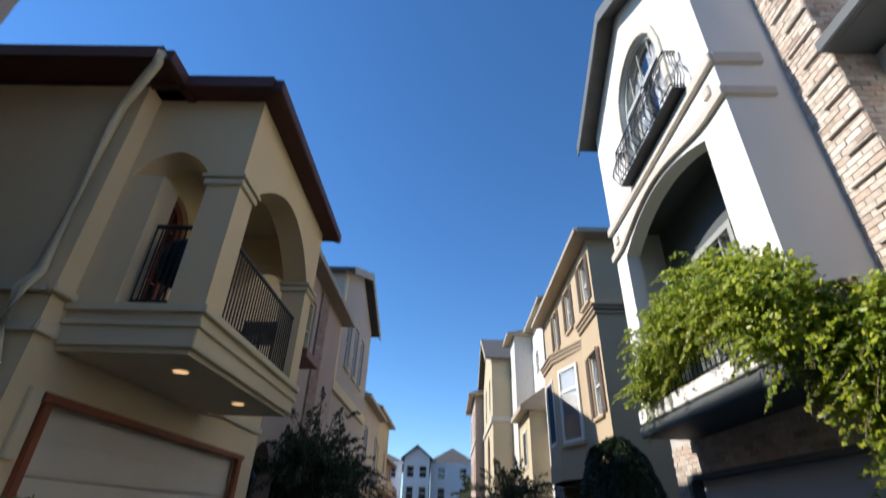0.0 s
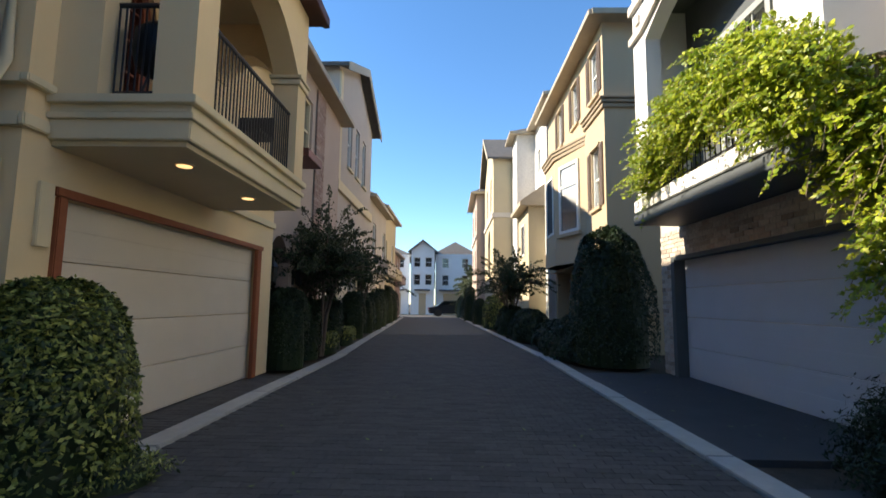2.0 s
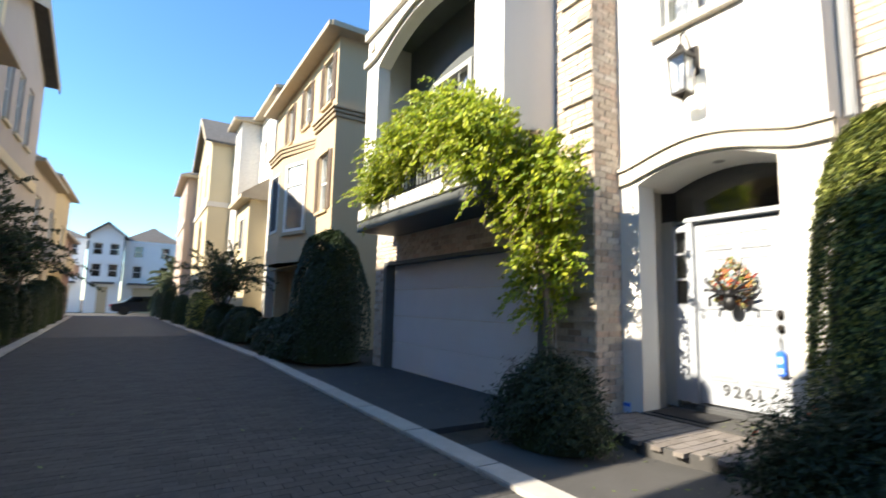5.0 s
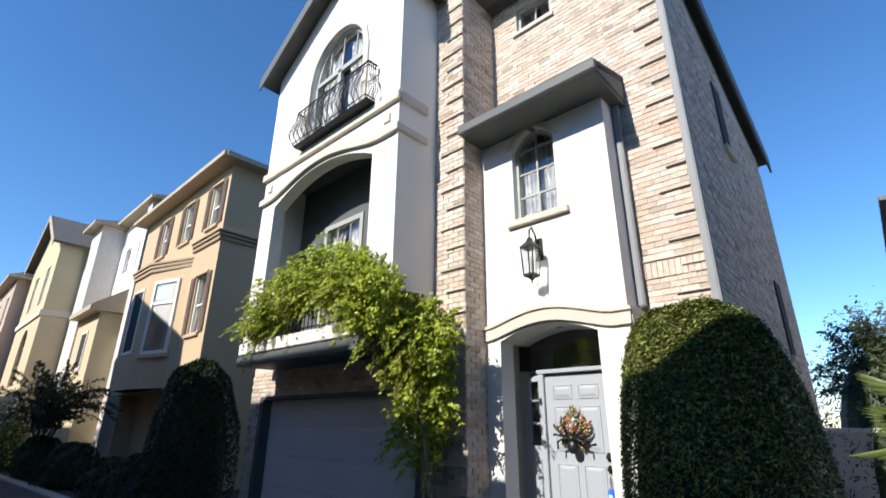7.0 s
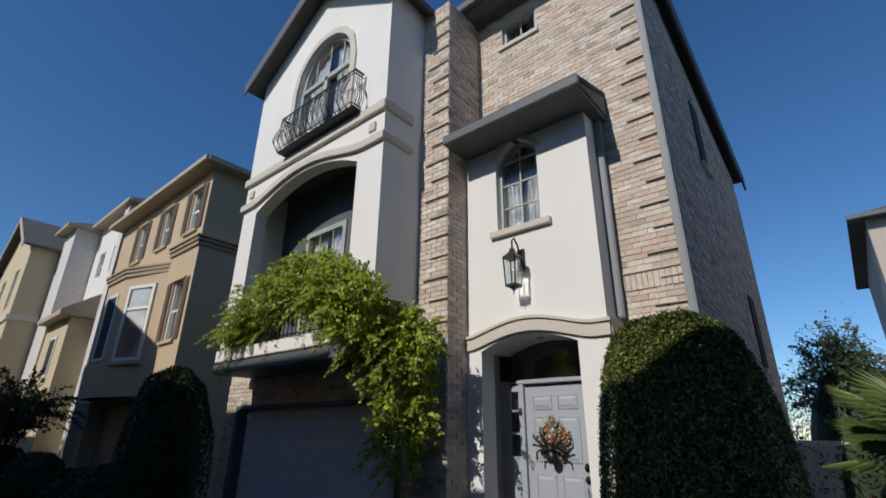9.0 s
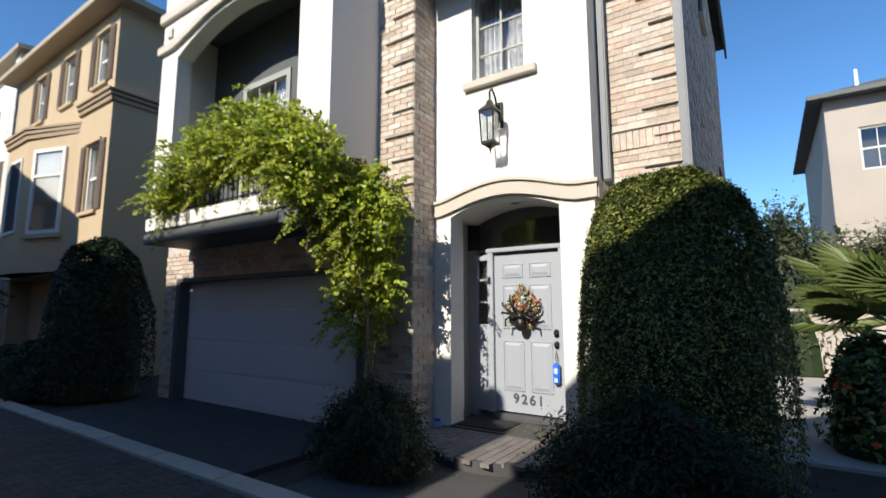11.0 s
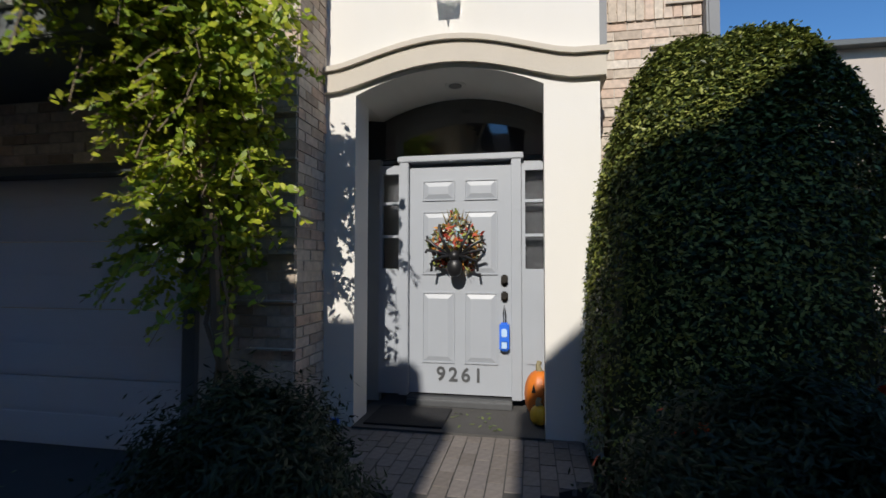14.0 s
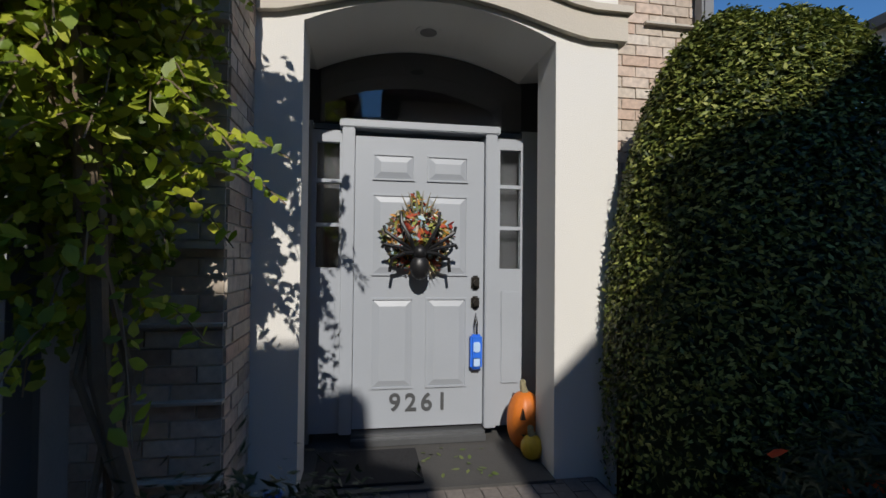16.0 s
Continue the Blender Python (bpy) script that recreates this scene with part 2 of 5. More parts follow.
def rod(bm, pts, r, seg=6):
    """A round bar through points; r is one radius or one for each point."""
    pts = [Vector(p) for p in pts]
    rs = r if isinstance(r, (list, tuple)) else [r] * len(pts)
    rings = []
    for i, p in enumerate(pts):
        d = (pts[min(i + 1, len(pts) - 1)] - pts[max(i - 1, 0)]).normalized()
        q = d.to_track_quat("Z", "Y")
        rings.append([bm.verts.new(p + q @ Vector((math.cos(2 * math.pi * k / seg) * rs[i], math.sin(2 * math.pi * k / seg) * rs[i], 0))) for k in range(seg)])
    for a, b in zip(rings, rings[1:]):
        for k in range(seg):
            bm.faces.new((a[k], a[(k + 1) % seg], b[(k + 1) % seg], b[k]))
    bm.faces.new(rings[0][::-1])
    bm.faces.new(rings[-1])
    return bm


def lathe(bm, prof, at=(0, 0, 0), seg=16):
    """Turned solid from (radius, height) pairs."""
    rings = [[bm.verts.new((at[0] + r * math.cos(2 * math.pi * k / seg), at[1] + r * math.sin(2 * math.pi * k / seg), at[2] + z)) for k in range(seg)] for r, z in prof]
    for a, b in zip(rings, rings[1:]):
        for k in range(seg):
            bm.faces.new((a[k], a[(k + 1) % seg], b[(k + 1) % seg], b[k]))
    bm.faces.new(rings[0][::-1])
    bm.faces.new(rings[-1])
    return bm


def arch_pts(a, b, zs, rise, n=14):
    """Points of a segmental arch from (a, zs) to (b, zs)."""
    out = []
    for i in range(n + 1):
        u = i / n
        out.append((a + (b - a) * u, zs + rise * math.sqrt(max(0, 1 - (2 * u - 1) ** 2)) if rise > 0.45 * abs(b - a) else zs + rise * (1 - (2 * u - 1) ** 2)))
    return out


def part(name, bm, material, parent=None, label="", smooth=False):
    me = bpy.data.meshes.new(name)
    bm.to_mesh(me)
    bm.free()
    me.materials.append(M[material] if isinstance(material, str) else material)
    if smooth:
        for p in me.polygons:
            p.use_smooth = True
    ob = new(name, me)
    ob.parent = parent
    if label:
        ob["label"] = label
    return ob


def raw(name, verts, faces, material, parent=None, label=""):
    me = bpy.data.meshes.new(name)
    me.from_pydata(verts, [], faces)
    me.materials.append(M[material])
    ob = new(name, me)
    ob.parent = parent
    if label:
        ob["label"] = label
    return ob


def thing(name, label, category, at=(0, 0, 0), group="", kind=""):
    ob = new(name)
    ob.location = at
    ob.empty_display_size = 0.2
    return tagged(ob, label, category, group, kind)


def wall(bm, a0, a1, u0, u1, z0, z1, holes=(), axis="x"):
    """An upright wall between planes a0 and a1, with openings (ua, ub, za, zb, rise) right through it; openings lie side by side or stacked in one column."""
    top = lambda h: h[3] + (h[4] + 0.03 if len(h) > 4 else 0)
    hs = sorted(holes)
    if any(a[1] > b[0] + 1e-6 and (a[0], a[1]) != (b[0], b[1]) for a, b in zip(hs, hs[1:])):
        # openings above one another: build the wall in two lifts
        for h in sorted(holes, key=top):
            cut = top(h)
            if not any(g[2] < cut - 1e-6 < top(g) - 1e-6 for g in holes):
                lower = [g for g in holes if top(g) <= cut + 1e-6]
                wall(bm, a0, a1, u0, u1, z0, cut, lower, axis)
                return wall(bm, a0, a1, u0, u1, cut, z1, [g for g in holes if g not in lower], axis)
    cols = {}
    for h in holes:
        cols.setdefault((h[0], h[1]), []).append(h)
    u = u0
    def block(ua, ub, za, zb):
        if ub - ua > 1e-4 and zb - za > 1e-4:
            bx(bm, a0, a1, ua, ub, za, zb) if axis == "x" else bx(bm, ua, ub, a0, a1, za, zb)
    for (ua, ub), hs in sorted(cols.items()):
        block(u, ua, z0, z1)
        z = z0
        for h in sorted(hs, key=lambda q: q[2]):
            block(ua, ub, z, h[2])
            z = h[3]
            rise = h[4] if len(h) > 4 else 0
            if rise:
                top = h[3] + rise + 0.02
                prism(bm, arch_pts(ua, ub, h[3], rise) + [(ub, top), (ua, top)], a0, a1, axis)
                z = top
        block(ua, ub, z, z1)
        u = ub
    block(u, u1, z0, z1)
    bmesh.ops.remove_doubles(bm, verts=bm.verts, dist=1e-4)
    return bm


def window(parent, x, y0, y1, z0, z1, face=-1, cols=2, rows=3, rise=0.0, frame="whitetrim", curtain=False, depth=0.10, axis="x", w=0.06, backing=True):
    """A window set in an opening: frame, bars, pane, and behind it a near-black sheet as the unlit room, or a curtain.
    face: which way it looks.
    """
    def bar(bm, d0, d1, ua, ub, za, zb):
        bx(bm, d0, d1, ua, ub, za, zb) if axis == "x" else bx(bm, ua, ub, d0, d1, za, zb)
    f = bmesh.new()
    xf, xb = x - face * 0.0, x - face * depth
    lo, hi = min(xf, xb), max(xf, xb)
    bar(f, lo, hi, y0, y0 + w, z0, z1)
    bar(f, lo, hi, y1 - w, y1, z0, z1)
    bar(f, lo, hi, y0 + w, y1 - w, z0, z0 + w)
    if rise:
        o = arch_pts(y0, y1, z1, rise)
        i = arch_pts(y0 + w, y1 - w, z1, rise - w * 0.7)
        for k in range(len(o) - 1):
            prism(f, [i[k], i[k + 1], o[k + 1], o[k]], lo, hi, axis)
    else:
        bar(f, lo, hi, y0 + w, y1 - w, z1 - w, z1)
    win = part("window", f, frame, parent)
    g = bmesh.new()
    m0, m1 = x - face * 0.03, x - face * 0.055
    lo, hi = min(m0, m1), max(m0, m1)
    for c in range(1, cols):
        yc = y0 + (y1 - y0) * c / cols
        bar(g, lo, hi, yc - 0.012, yc + 0.012, z0 + w, z1 + rise * 0.95 - w * (rise == 0))
    for r in range(1, rows + (1 if rise else 0)):
        zc = z0 + (z1 - z0) * r / rows
        k = 0.028 if (rows == 2 and r == 1) else 0.012
        bar(g, lo - 0.001, hi + 0.001, y0 + w, y1 - w, zc - k, zc + k)
    if cols > 1 or rows > 1:
        part("glazing_bar", g, frame, win)
    else:
        g.free()
    p = bmesh.new()
    c0, c1 = x - face * 0.058, x - face * 0.064
    poly = [(y0 + w, z0 + w), (y1 - w, z0 + w)] + (arch_pts(y1 - w, y0 + w, z1, rise - w) if rise else [(y1 - w, z1 - w), (y0 + w, z1 - w)])
    prism(p, poly, min(c0, c1), max(c0, c1), axis)
    pane = part("pane", p, "glass", win)
    pane.visible_shadow = False
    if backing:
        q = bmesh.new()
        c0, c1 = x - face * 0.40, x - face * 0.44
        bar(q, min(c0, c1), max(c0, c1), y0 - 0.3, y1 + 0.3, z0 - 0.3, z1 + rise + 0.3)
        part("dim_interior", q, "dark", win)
    if curtain:
        q = bmesh.new()
        n = 28
        ys = [y0 + (y1 - y0) * i / n for i in range(n + 1)]
        xs = [x - face * (0.17 + 0.022 * math.sin(i * 1.9)) for i in range(n + 1)]
        for i in range(n):
            if abs((ys[i] - y0) / (y1 - y0) - 0.5) < 0.10:
                continue
            a, b2 = (xs[i], ys[i]), (xs[i + 1], ys[i + 1])
            if axis != "x":
                a, b2 = a[::-1], b2[::-1]
            q.faces.new([q.verts.new((*a, z0)), q.verts.new((*b2, z0)), q.verts.new((*b2, z1 + rise * 0.8)), q.verts.new((*a, z1 + rise * 0.8))])
        bmesh.ops.remove_doubles(q, verts=q.verts, dist=1e-4)
        bmesh.ops.solidify(q, geom=list(q.faces), thickness=0.006)
        part("curtain", q, "curtain", win)
    return win


def brick_rows(x, face, y0, y1, z0, z1, material, parent, axis="x", bl=0.2, bh=0.067, holes=(), singles=0, seed=1, proud=0.012, gap=0.010, name="brick", single_mat="brickob"):
    """Courses of bricks on a wall plane: the first ones are single bricks, the rest one joined part."""
    rnd = random.Random(seed)
    verts, faces, n, row = [], [], 0, 0
    z = z0
    lib = {}
    while z < z1 - 0.02:
        off = -(row % 2) * (bl + gap) / 2
        y = y0 + off
        zt = min(z + bh, z1)
        while y < y1 - 0.01:
            ya, yb = max(y, y0), min(y + bl, y1)
            y += bl + gap
            if yb - ya < 0.03 or any(h[0] < (ya + yb) / 2 < h[1] and h[2] < (z + zt) / 2 < h[3] for h in holes):
                continue
            d = proud + rnd.uniform(-0.004, 0.004)
            if n < singles:
                key = (round(yb - ya, 2), round(zt - z, 3))
                if key not in lib:
                    me = bpy.data.meshes.new(name)
                    b = B(-0.02, 0.012, 0, yb - ya, 0, zt - z) if axis == "x" else B(0, yb - ya, -0.02, 0.012, 0, zt - z)
                    b.to_mesh(me)
                    b.free()
                    me.materials.append(M[single_mat])
                    lib[key] = me
                ob = new(name, lib[key])
                ob.parent = parent
                off2 = x + face * d - (0.012 if face > 0 else -0.02)
                ob.location = (off2, ya, z) if axis == "x" else (ya, off2, z)
                n += 1
                continue
            k = len(verts)
            xa, xb = x - face * 0.02, x + face * d
            for a in (xa, xb):
                for (u, w) in ((ya, z), (yb, z), (yb, zt), (ya, zt)):
                    verts.append((a, u, w) if axis == "x" else (u, a, w))
            faces += [(k + 4, k + 5, k + 6, k + 7), (k, k + 1, k + 5, k + 4), (k + 1, k + 2, k + 6, k + 5), (k + 2, k + 3, k + 7, k + 6), (k + 3, k, k + 4, k + 7)]
        z += bh + gap
        row += 1
    if verts:
        ob = raw(name + "work", verts, faces, material, parent)
        ob["kind"] = "stuff"


def leaves(name, pts, normals, size, material, parent, seed=0, flop=0.9, aspect=0.5, ovate=False):
    """Many small folded leaves at points, turned about their normals; ovate ones have a rounded blade with a drawn-out tip."""
    rng = np.random.RandomState(seed)
    pts, nr = np.asarray(pts, float), np.asarray(normals, float)
    n = len(pts)
    nr = nr + rng.normal(0, flop * 0.5, (n, 3))
    nr /= np.linalg.norm(nr, axis=1)[:, None] + 1e-9
    t = np.cross(nr, rng.normal(0, 1, (n, 3)))
    t /= np.linalg.norm(t, axis=1)[:, None] + 1e-9
    b = np.cross(nr, t)
    s = (size * rng.uniform(0.6, 1.3, n))[:, None]
    v = np.stack([pts - t * s * 0.5, pts + b * s * aspect * 0.5 - nr * s * 0.10, pts + t * s * 0.5 - nr * s * 0.12, pts - b * s * aspect * 0.5 - nr * s * 0.10], 1).reshape(-1, 3)
    i = np.arange(n)[:, None] * 4
    f = np.concatenate([i + [0, 1, 2], i + [0, 2, 3]], 1).reshape(-1, 3)
    if ovate:
        w = b * s * aspect * 0.5
        v = np.stack([pts - t * s * 0.5, pts - t * s * 0.22 + w - nr * s * 0.07, pts + t * s * 0.12 + w * 0.8 - nr * s * 0.10, pts + t * s * 0.5 - nr * s * 0.16,
                      pts + t * s * 0.12 - w * 0.8 - nr * s * 0.10, pts - t * s * 0.22 - w - nr * s * 0.07], 1).reshape(-1, 3)
        i = np.arange(n)[:, None] * 6
        f = np.concatenate([i + [0, 1, 2], i + [0, 2, 3], i + [0, 3, 4], i + [0, 4, 5]], 1).reshape(-1, 3)
    me = bpy.data.meshes.new(name)
    me.from_pydata(v.tolist(), [], f.tolist())
    me.materials.append(M[material])
    ob = new(name, me)
    ob.parent = parent
    return ob


def dome_points(n, cx, cy, rx, ry, h, seed, power=3.0, bump=0.05, z0=0.05):
    """Points and normals over a clipped shrub: upright sides and a rounded top."""
    rng = np.random.RandomState(seed)
    ph = rng.uniform(0, 2 * math.pi, n)
    v = rng.uniform(0, 1, n)
    # superellipse profile from the base to the crown
    th = v ** 0.85 * math.pi / 2
    c, s = np.cos(th) ** (2 / power), np.sin(th) ** (2 / power)
    wob = 1 + bump * np.sin(3 * ph + 5 * v + seed) + bump * 0.7 * np.sin(7 * ph - 9 * v) + rng.normal(0, 0.018, n)
    x, y, z = cx + rx * c * np.cos(ph) * wob, cy + ry * c * np.sin(ph) * wob, z0 + (h - z0) * s * (1 + (wob - 1) * 0.5)
    nx, ny, nz = np.cos(ph) * np.cos(th), np.sin(ph) * np.cos(th), np.sin(th)
    return np.stack([x, y, z], 1), np.stack([nx, ny, nz + 0.25], 1)


def shrub(name, label, category, cx, cy, rx, ry, h, n, leaf, size, seed, power=3.0, bump=0.05, group="", z0=0.04, loose=0.0):
    t = thing(name, label, category, (cx, cy, 0), group)
    # solid core, coloured dark for the shade between the leaves
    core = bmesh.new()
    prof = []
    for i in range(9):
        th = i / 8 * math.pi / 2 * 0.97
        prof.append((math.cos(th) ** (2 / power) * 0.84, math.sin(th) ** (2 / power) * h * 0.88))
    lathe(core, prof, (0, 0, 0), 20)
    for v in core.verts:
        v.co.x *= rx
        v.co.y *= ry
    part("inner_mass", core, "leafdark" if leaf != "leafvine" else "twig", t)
    p, nr = dome_points(n, 0, 0, rx, ry, h, seed, power, bump, z0)
    if loose:
        k = 1 + np.random.RandomState(seed).normal(0, loose, (len(p), 1))
        p = p * k
        p[:, 2] = np.maximum(p[:, 2], 0.02)
    leaves("foliage", p, nr, size, leaf, t, seed, 0.9 + loose, 0.5 if not loose else 0.3)
    return t

# ---- ground ----
g = part("ground", B(-200, 200, -120, 260, -0.4, -0.06), "soil")
tagged(g, "dark earth under the whole neighbourhood", "ground", kind="structure")
KL, KR = -6.96, -2.53
def bend(y):
    """Sideways drift of the lane beyond the first houses."""
    return -0.05 * max(0.0, y - 8.0)
road = part("road", prism(bmesh.new(), [(KL, -30), (KR, -30), (KR, 8), (KR + bend(38), 38), (KL + bend(38), 38), (KL, 8)], -0.2, -0.012, "z"), "asphalt")
tagged(road, "dark grey paved lane between two rows of townhouses", "road", kind="structure")
cross = part("road", B(-40, 30, 38, 44.5, -0.2, -0.012), "asphalt")
tagged(cross, "grey cross street at the end of the lane", "road", kind="structure")
dr = part("driveway", B(KR + 0.26, -0.4, 1.55, 6.3, -0.2, 0.0), "drive")
tagged(dr, "dark grey driveway in front of the white garage door", "driveway", kind="structure")
dl = part("driveway", B(-8.0, KL - 0.24, 1.2, 5.5, -0.2, -0.012), "asphalt")
tagged(dl, "grey paved driveway before the cream garage door", "driveway", kind="structure")
for i, (side, x0) in enumerate((("l", KL - 0.24), ("r", KR))):
    k = thing("kerb", "flush pale concrete kerb strip along the lane", "kerb", kind="structure")
    stone = bpy.data.meshes.new("kerb_stone")
    b = B(0, 0.24, 0, 1.18, -0.15, 0.022, 0.008)
    b.to_mesh(stone)
    b.free()
    stone.materials.append(M["concrete"])
    y = -8.0
    while y < 36:
        o = new("kerb_stone", stone)
        o.parent = k
        o.location = (x0 + bend(y) + random.uniform(-0.006, 0.006), y, random.uniform(-0.004, 0.004))
        o.rotation_euler = (0, 0, 0.05 if y > 8 else 0)
        y += 1.195

sg2 = part("pavement", B(1.2, 8.9, -12, -2.6, -0.1, -0.02), "concrete")
tagged(sg2, "pale concrete paving of the side court", "pavement", kind="structure")

# ---- house of the white stucco gable (number on its door) ----
A = thing("house", "three-storey townhouse of white stucco and pale brick", "house", (0, 0, 0))
W = "white"
# entry bay
bm = bmesh.new()
wall(bm, 0, 0.30, -1.15, 0.95, 0.0, 5.86, [(-0.755, 0.69, 0.12, 2.68, 0.17), (-0.37, 0.35, 4.42, 5.60, 0.27)])
part("entry_wall", bm, W, A, "white stucco entry bay")
bm = bmesh.new()
bx(bm, 0.30, 1.2, -1.15, -1.0, 0, 5.86)
part("entry_side", bm, W, A)
bm = bmesh.new()
a = arch_pts(-0.755, 0.69, 2.69, 0.17)
prism(bm, [(-0.99, 2.72)] + a + [(0.94, 2.72), (0.94, 3.1), (-0.99, 3.1)], 0.302, 0.78, "x")
part("porch_vault", bm, W, A)
# moulded belt over the porch
def belt(parent, x0, x1, y0, y1, z, rise, h, ya, yb, material, name="belt_course", n=18, lift=0.0):
    bm = bmesh.new()
    lo, hi = [], []
    for i in range(n + 1):
        u = i / n
        y = y0 + (y1 - y0) * u
        t = (y - ya) / (yb - ya)
        k = rise * max(0.0, math.sin(math.pi * min(1, max(0, t)))) ** 1.3
        lo.append((y, z + k))
        hi.append((y, z + k + h))
    prism(bm, lo + hi[::-1], x0, x1)
    return part(name, bm, material, parent)
belt(A, -0.045, -0.002, -1.19, 0.93, 2.70, 0.18, 0.16, -0.95, 0.88, "sand")
belt(A, -0.075, -0.002, -1.21, 0.93, 2.86, 0.18, 0.04, -0.95, 0.88, "sand")
part("belt_return", B(-0.002, 0.40, -1.20, -1.152, 2.70, 2.90), "sand", A)
# canopy roof over the entry bay
bm = bmesh.new()
prism(bm, [(-0.60, 6.03), (0.62, 6.42), (0.62, 6.32), (-0.60, 5.97)], -1.34, 0.93, "y")
part("canopy_roof", bm, "roof", A)
part("canopy_gutter", B(-0.62, -0.52, -1.36, 0.93, 5.86, 6.01, 0.012), "fascia", A)
part("canopy_soffit", B(-0.52, 0.5, -1.31, 0.93, 5.865, 5.93), "fascia", A)
bm = bmesh.new()
prism(bm, [(-0.56, 5.93), (0.4, 5.93), (0.4, 6.27)], -1.33, -1.29, "y")
part("canopy_cheek", bm, "fascia", A)
# arched window over the door
window(A, 0.10, -0.37, 0.35, 4.42, 5.60, cols=2, rows=3, rise=0.27, frame="greytrim", curtain=True, w=0.05)
part("sill", B(-0.07, 0.02, -0.54, 0.46, 4.31, 4.41, 0.008), "sand", A)
bm = bmesh.new()
o, i2 = arch_pts(-0.48, 0.46, 5.60, 0.36), arch_pts(-0.37, 0.35, 5.60, 0.27)
for k in range(len(o) - 1):
    prism(bm, [i2[k], i2[k + 1], o[k + 1], o[k]], -0.035, 0.01)
part("window_hood", bm, "sand", A)
# brick body to the side of the entry
BX, BY = 0.45, -2.05
bm = bmesh.new()
wall(bm, BX, BX + 0.25, BY, 0.95, 0, 9.12, [(-0.95, 0.86, 0.0, 3.1), (-0.29, 0.40, 8.30, 8.85)])
part("front_wall", bm, "mortar", A)
bm = bmesh.new()
prism(bm, [(BX + 0.25, 0), (6.2, 0), (6.2, 7.25), (BX + 0.25, 8.9)], BY, BY + 0.25, "y")
part("side_wall", bm, "mortar", A)
part("back_wall", B(6.2, 6.45, BY, 5.75, 0, 6.9), "mortar", A)
window(A, BX + 0.08, -0.29, 0.40, 8.30, 8.85, cols=2, rows=1, frame="greytrim", curtain=True, w=0.05)
part("sill", B(BX - 0.06, BX + 0.02, -0.36, 0.47, 8.22, 8.295), "sand", A)
# brick pier
PX, PY0, PY1 = -0.45, 0.95, 1.54
part("pier", B(PX, 0.9, PY0, PY1, 0, 9.1), "mortar", A)
# garage wall under the balcony
bm = bmesh.new()
wall(bm, -0.64, -0.42, PY1, 6.5, 0, 2.95, [(1.62, 5.98, 0.0, 2.06)])
part("garage_wall", bm, "mortar", A)
part("garage_post", B(-0.68, -0.44, 5.93, 6.06, 0, 2.06), "fascia", A)
part("garage_post", B(-0.68, -0.44, PY1 + 0.002, 1.64, 0, 2.06), "fascia", A)
part("garage_lintel", B(-0.67, -0.44, 1.64, 5.93, 2.0, 2.065), "fascia", A)
# balcony slab and gabled block
part("balcony_slab", B(-1.47, -0.40, PY1 + 0.02, 5.62, 2.55, 2.71, 0.01), "fascia", A, "grey balcony edge")
part("balcony_soffit", B(-1.42, -0.40, PY1 + 0.06, 5.60, 2.71, 2.76), "fascia", A)
part("balcony_kerb", B(-1.46, -1.25, PY1 + 0.02, 5.61, 2.76, 2.96, 0.01), W, A)
part("balcony_floor", B(-1.25, 0.6, PY1 + 0.02, 5.78, 2.76, 2.84), "concrete", A)
G0, G1 = 1.55, 5.80
bm = bmesh.new()
ARY0, ARY1 = 2.16, 5.28
# lower storey with the wide arch, upper storey with the arched window
wall(bm, -1.31, -1.06, G0, G1, 2.97, 6.55, [(ARY0, ARY1, 2.97, 5.72, 0.40)])
wall(bm, -1.31, -1.06, G0, G1, 6.55, 9.25, [(2.58, 4.32, 6.95, 8.20, 0.90)])
prism(bm, [(G0, 9.25), (G1, 9.25), ((G0 + G1) / 2, 10.6)], -1.31, -1.06)
part("gable_wall", bm, W, A, "white stucco gable")
part("gable_side", B(-1.06, 1.2, G0, G0 + 0.2, 2.85, 9.25), W, A)
part("gable_side", B(-1.06, 6.2, G1 - 0.2, G1, 2.85, 9.2), W, A)
belt(A, -1.38, -1.31, G0 - 0.05, G1 + 0.05, 5.88, 0.30, 0.13, ARY0 - 0.1, ARY1 + 0.1, "sand")
part("belt_course", B(-1.38, -1.31, G0 - 0.05, G1 + 0.05, 6.45, 6.62, 0.01), "sand", A)
part("belt_return", B(-1.31, -0.70, G0 - 0.055, G0 - 0.002, 6.45, 6.62), "sand", A)
part("belt_return", B(-1.31, -0.70, G0 - 0.055, G0 - 0.002, 5.88, 6.0), "sand", A)
for y in (1.82, 5.55):
    part("relief_block", B(-1.345, -1.308, y - 0.08, y + 0.08, 6.14, 6.30, 0.008), "sand", A)
# recessed loggia wall behind the arch, its shade put into the dark grey
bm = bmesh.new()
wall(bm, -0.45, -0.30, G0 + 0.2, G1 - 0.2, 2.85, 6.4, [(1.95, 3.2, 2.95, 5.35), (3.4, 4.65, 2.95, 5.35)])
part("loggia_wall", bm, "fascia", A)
for ya in (1.95, 3.4):
    window(A, -0.48, ya, ya + 1.25, 2.95, 5.35, cols=3, rows=4, frame="greytrim", curtain=True, w=0.10)
# ceiling coloured dark for the loggia's shade as well
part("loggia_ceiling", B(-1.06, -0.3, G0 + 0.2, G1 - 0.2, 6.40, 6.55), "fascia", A)
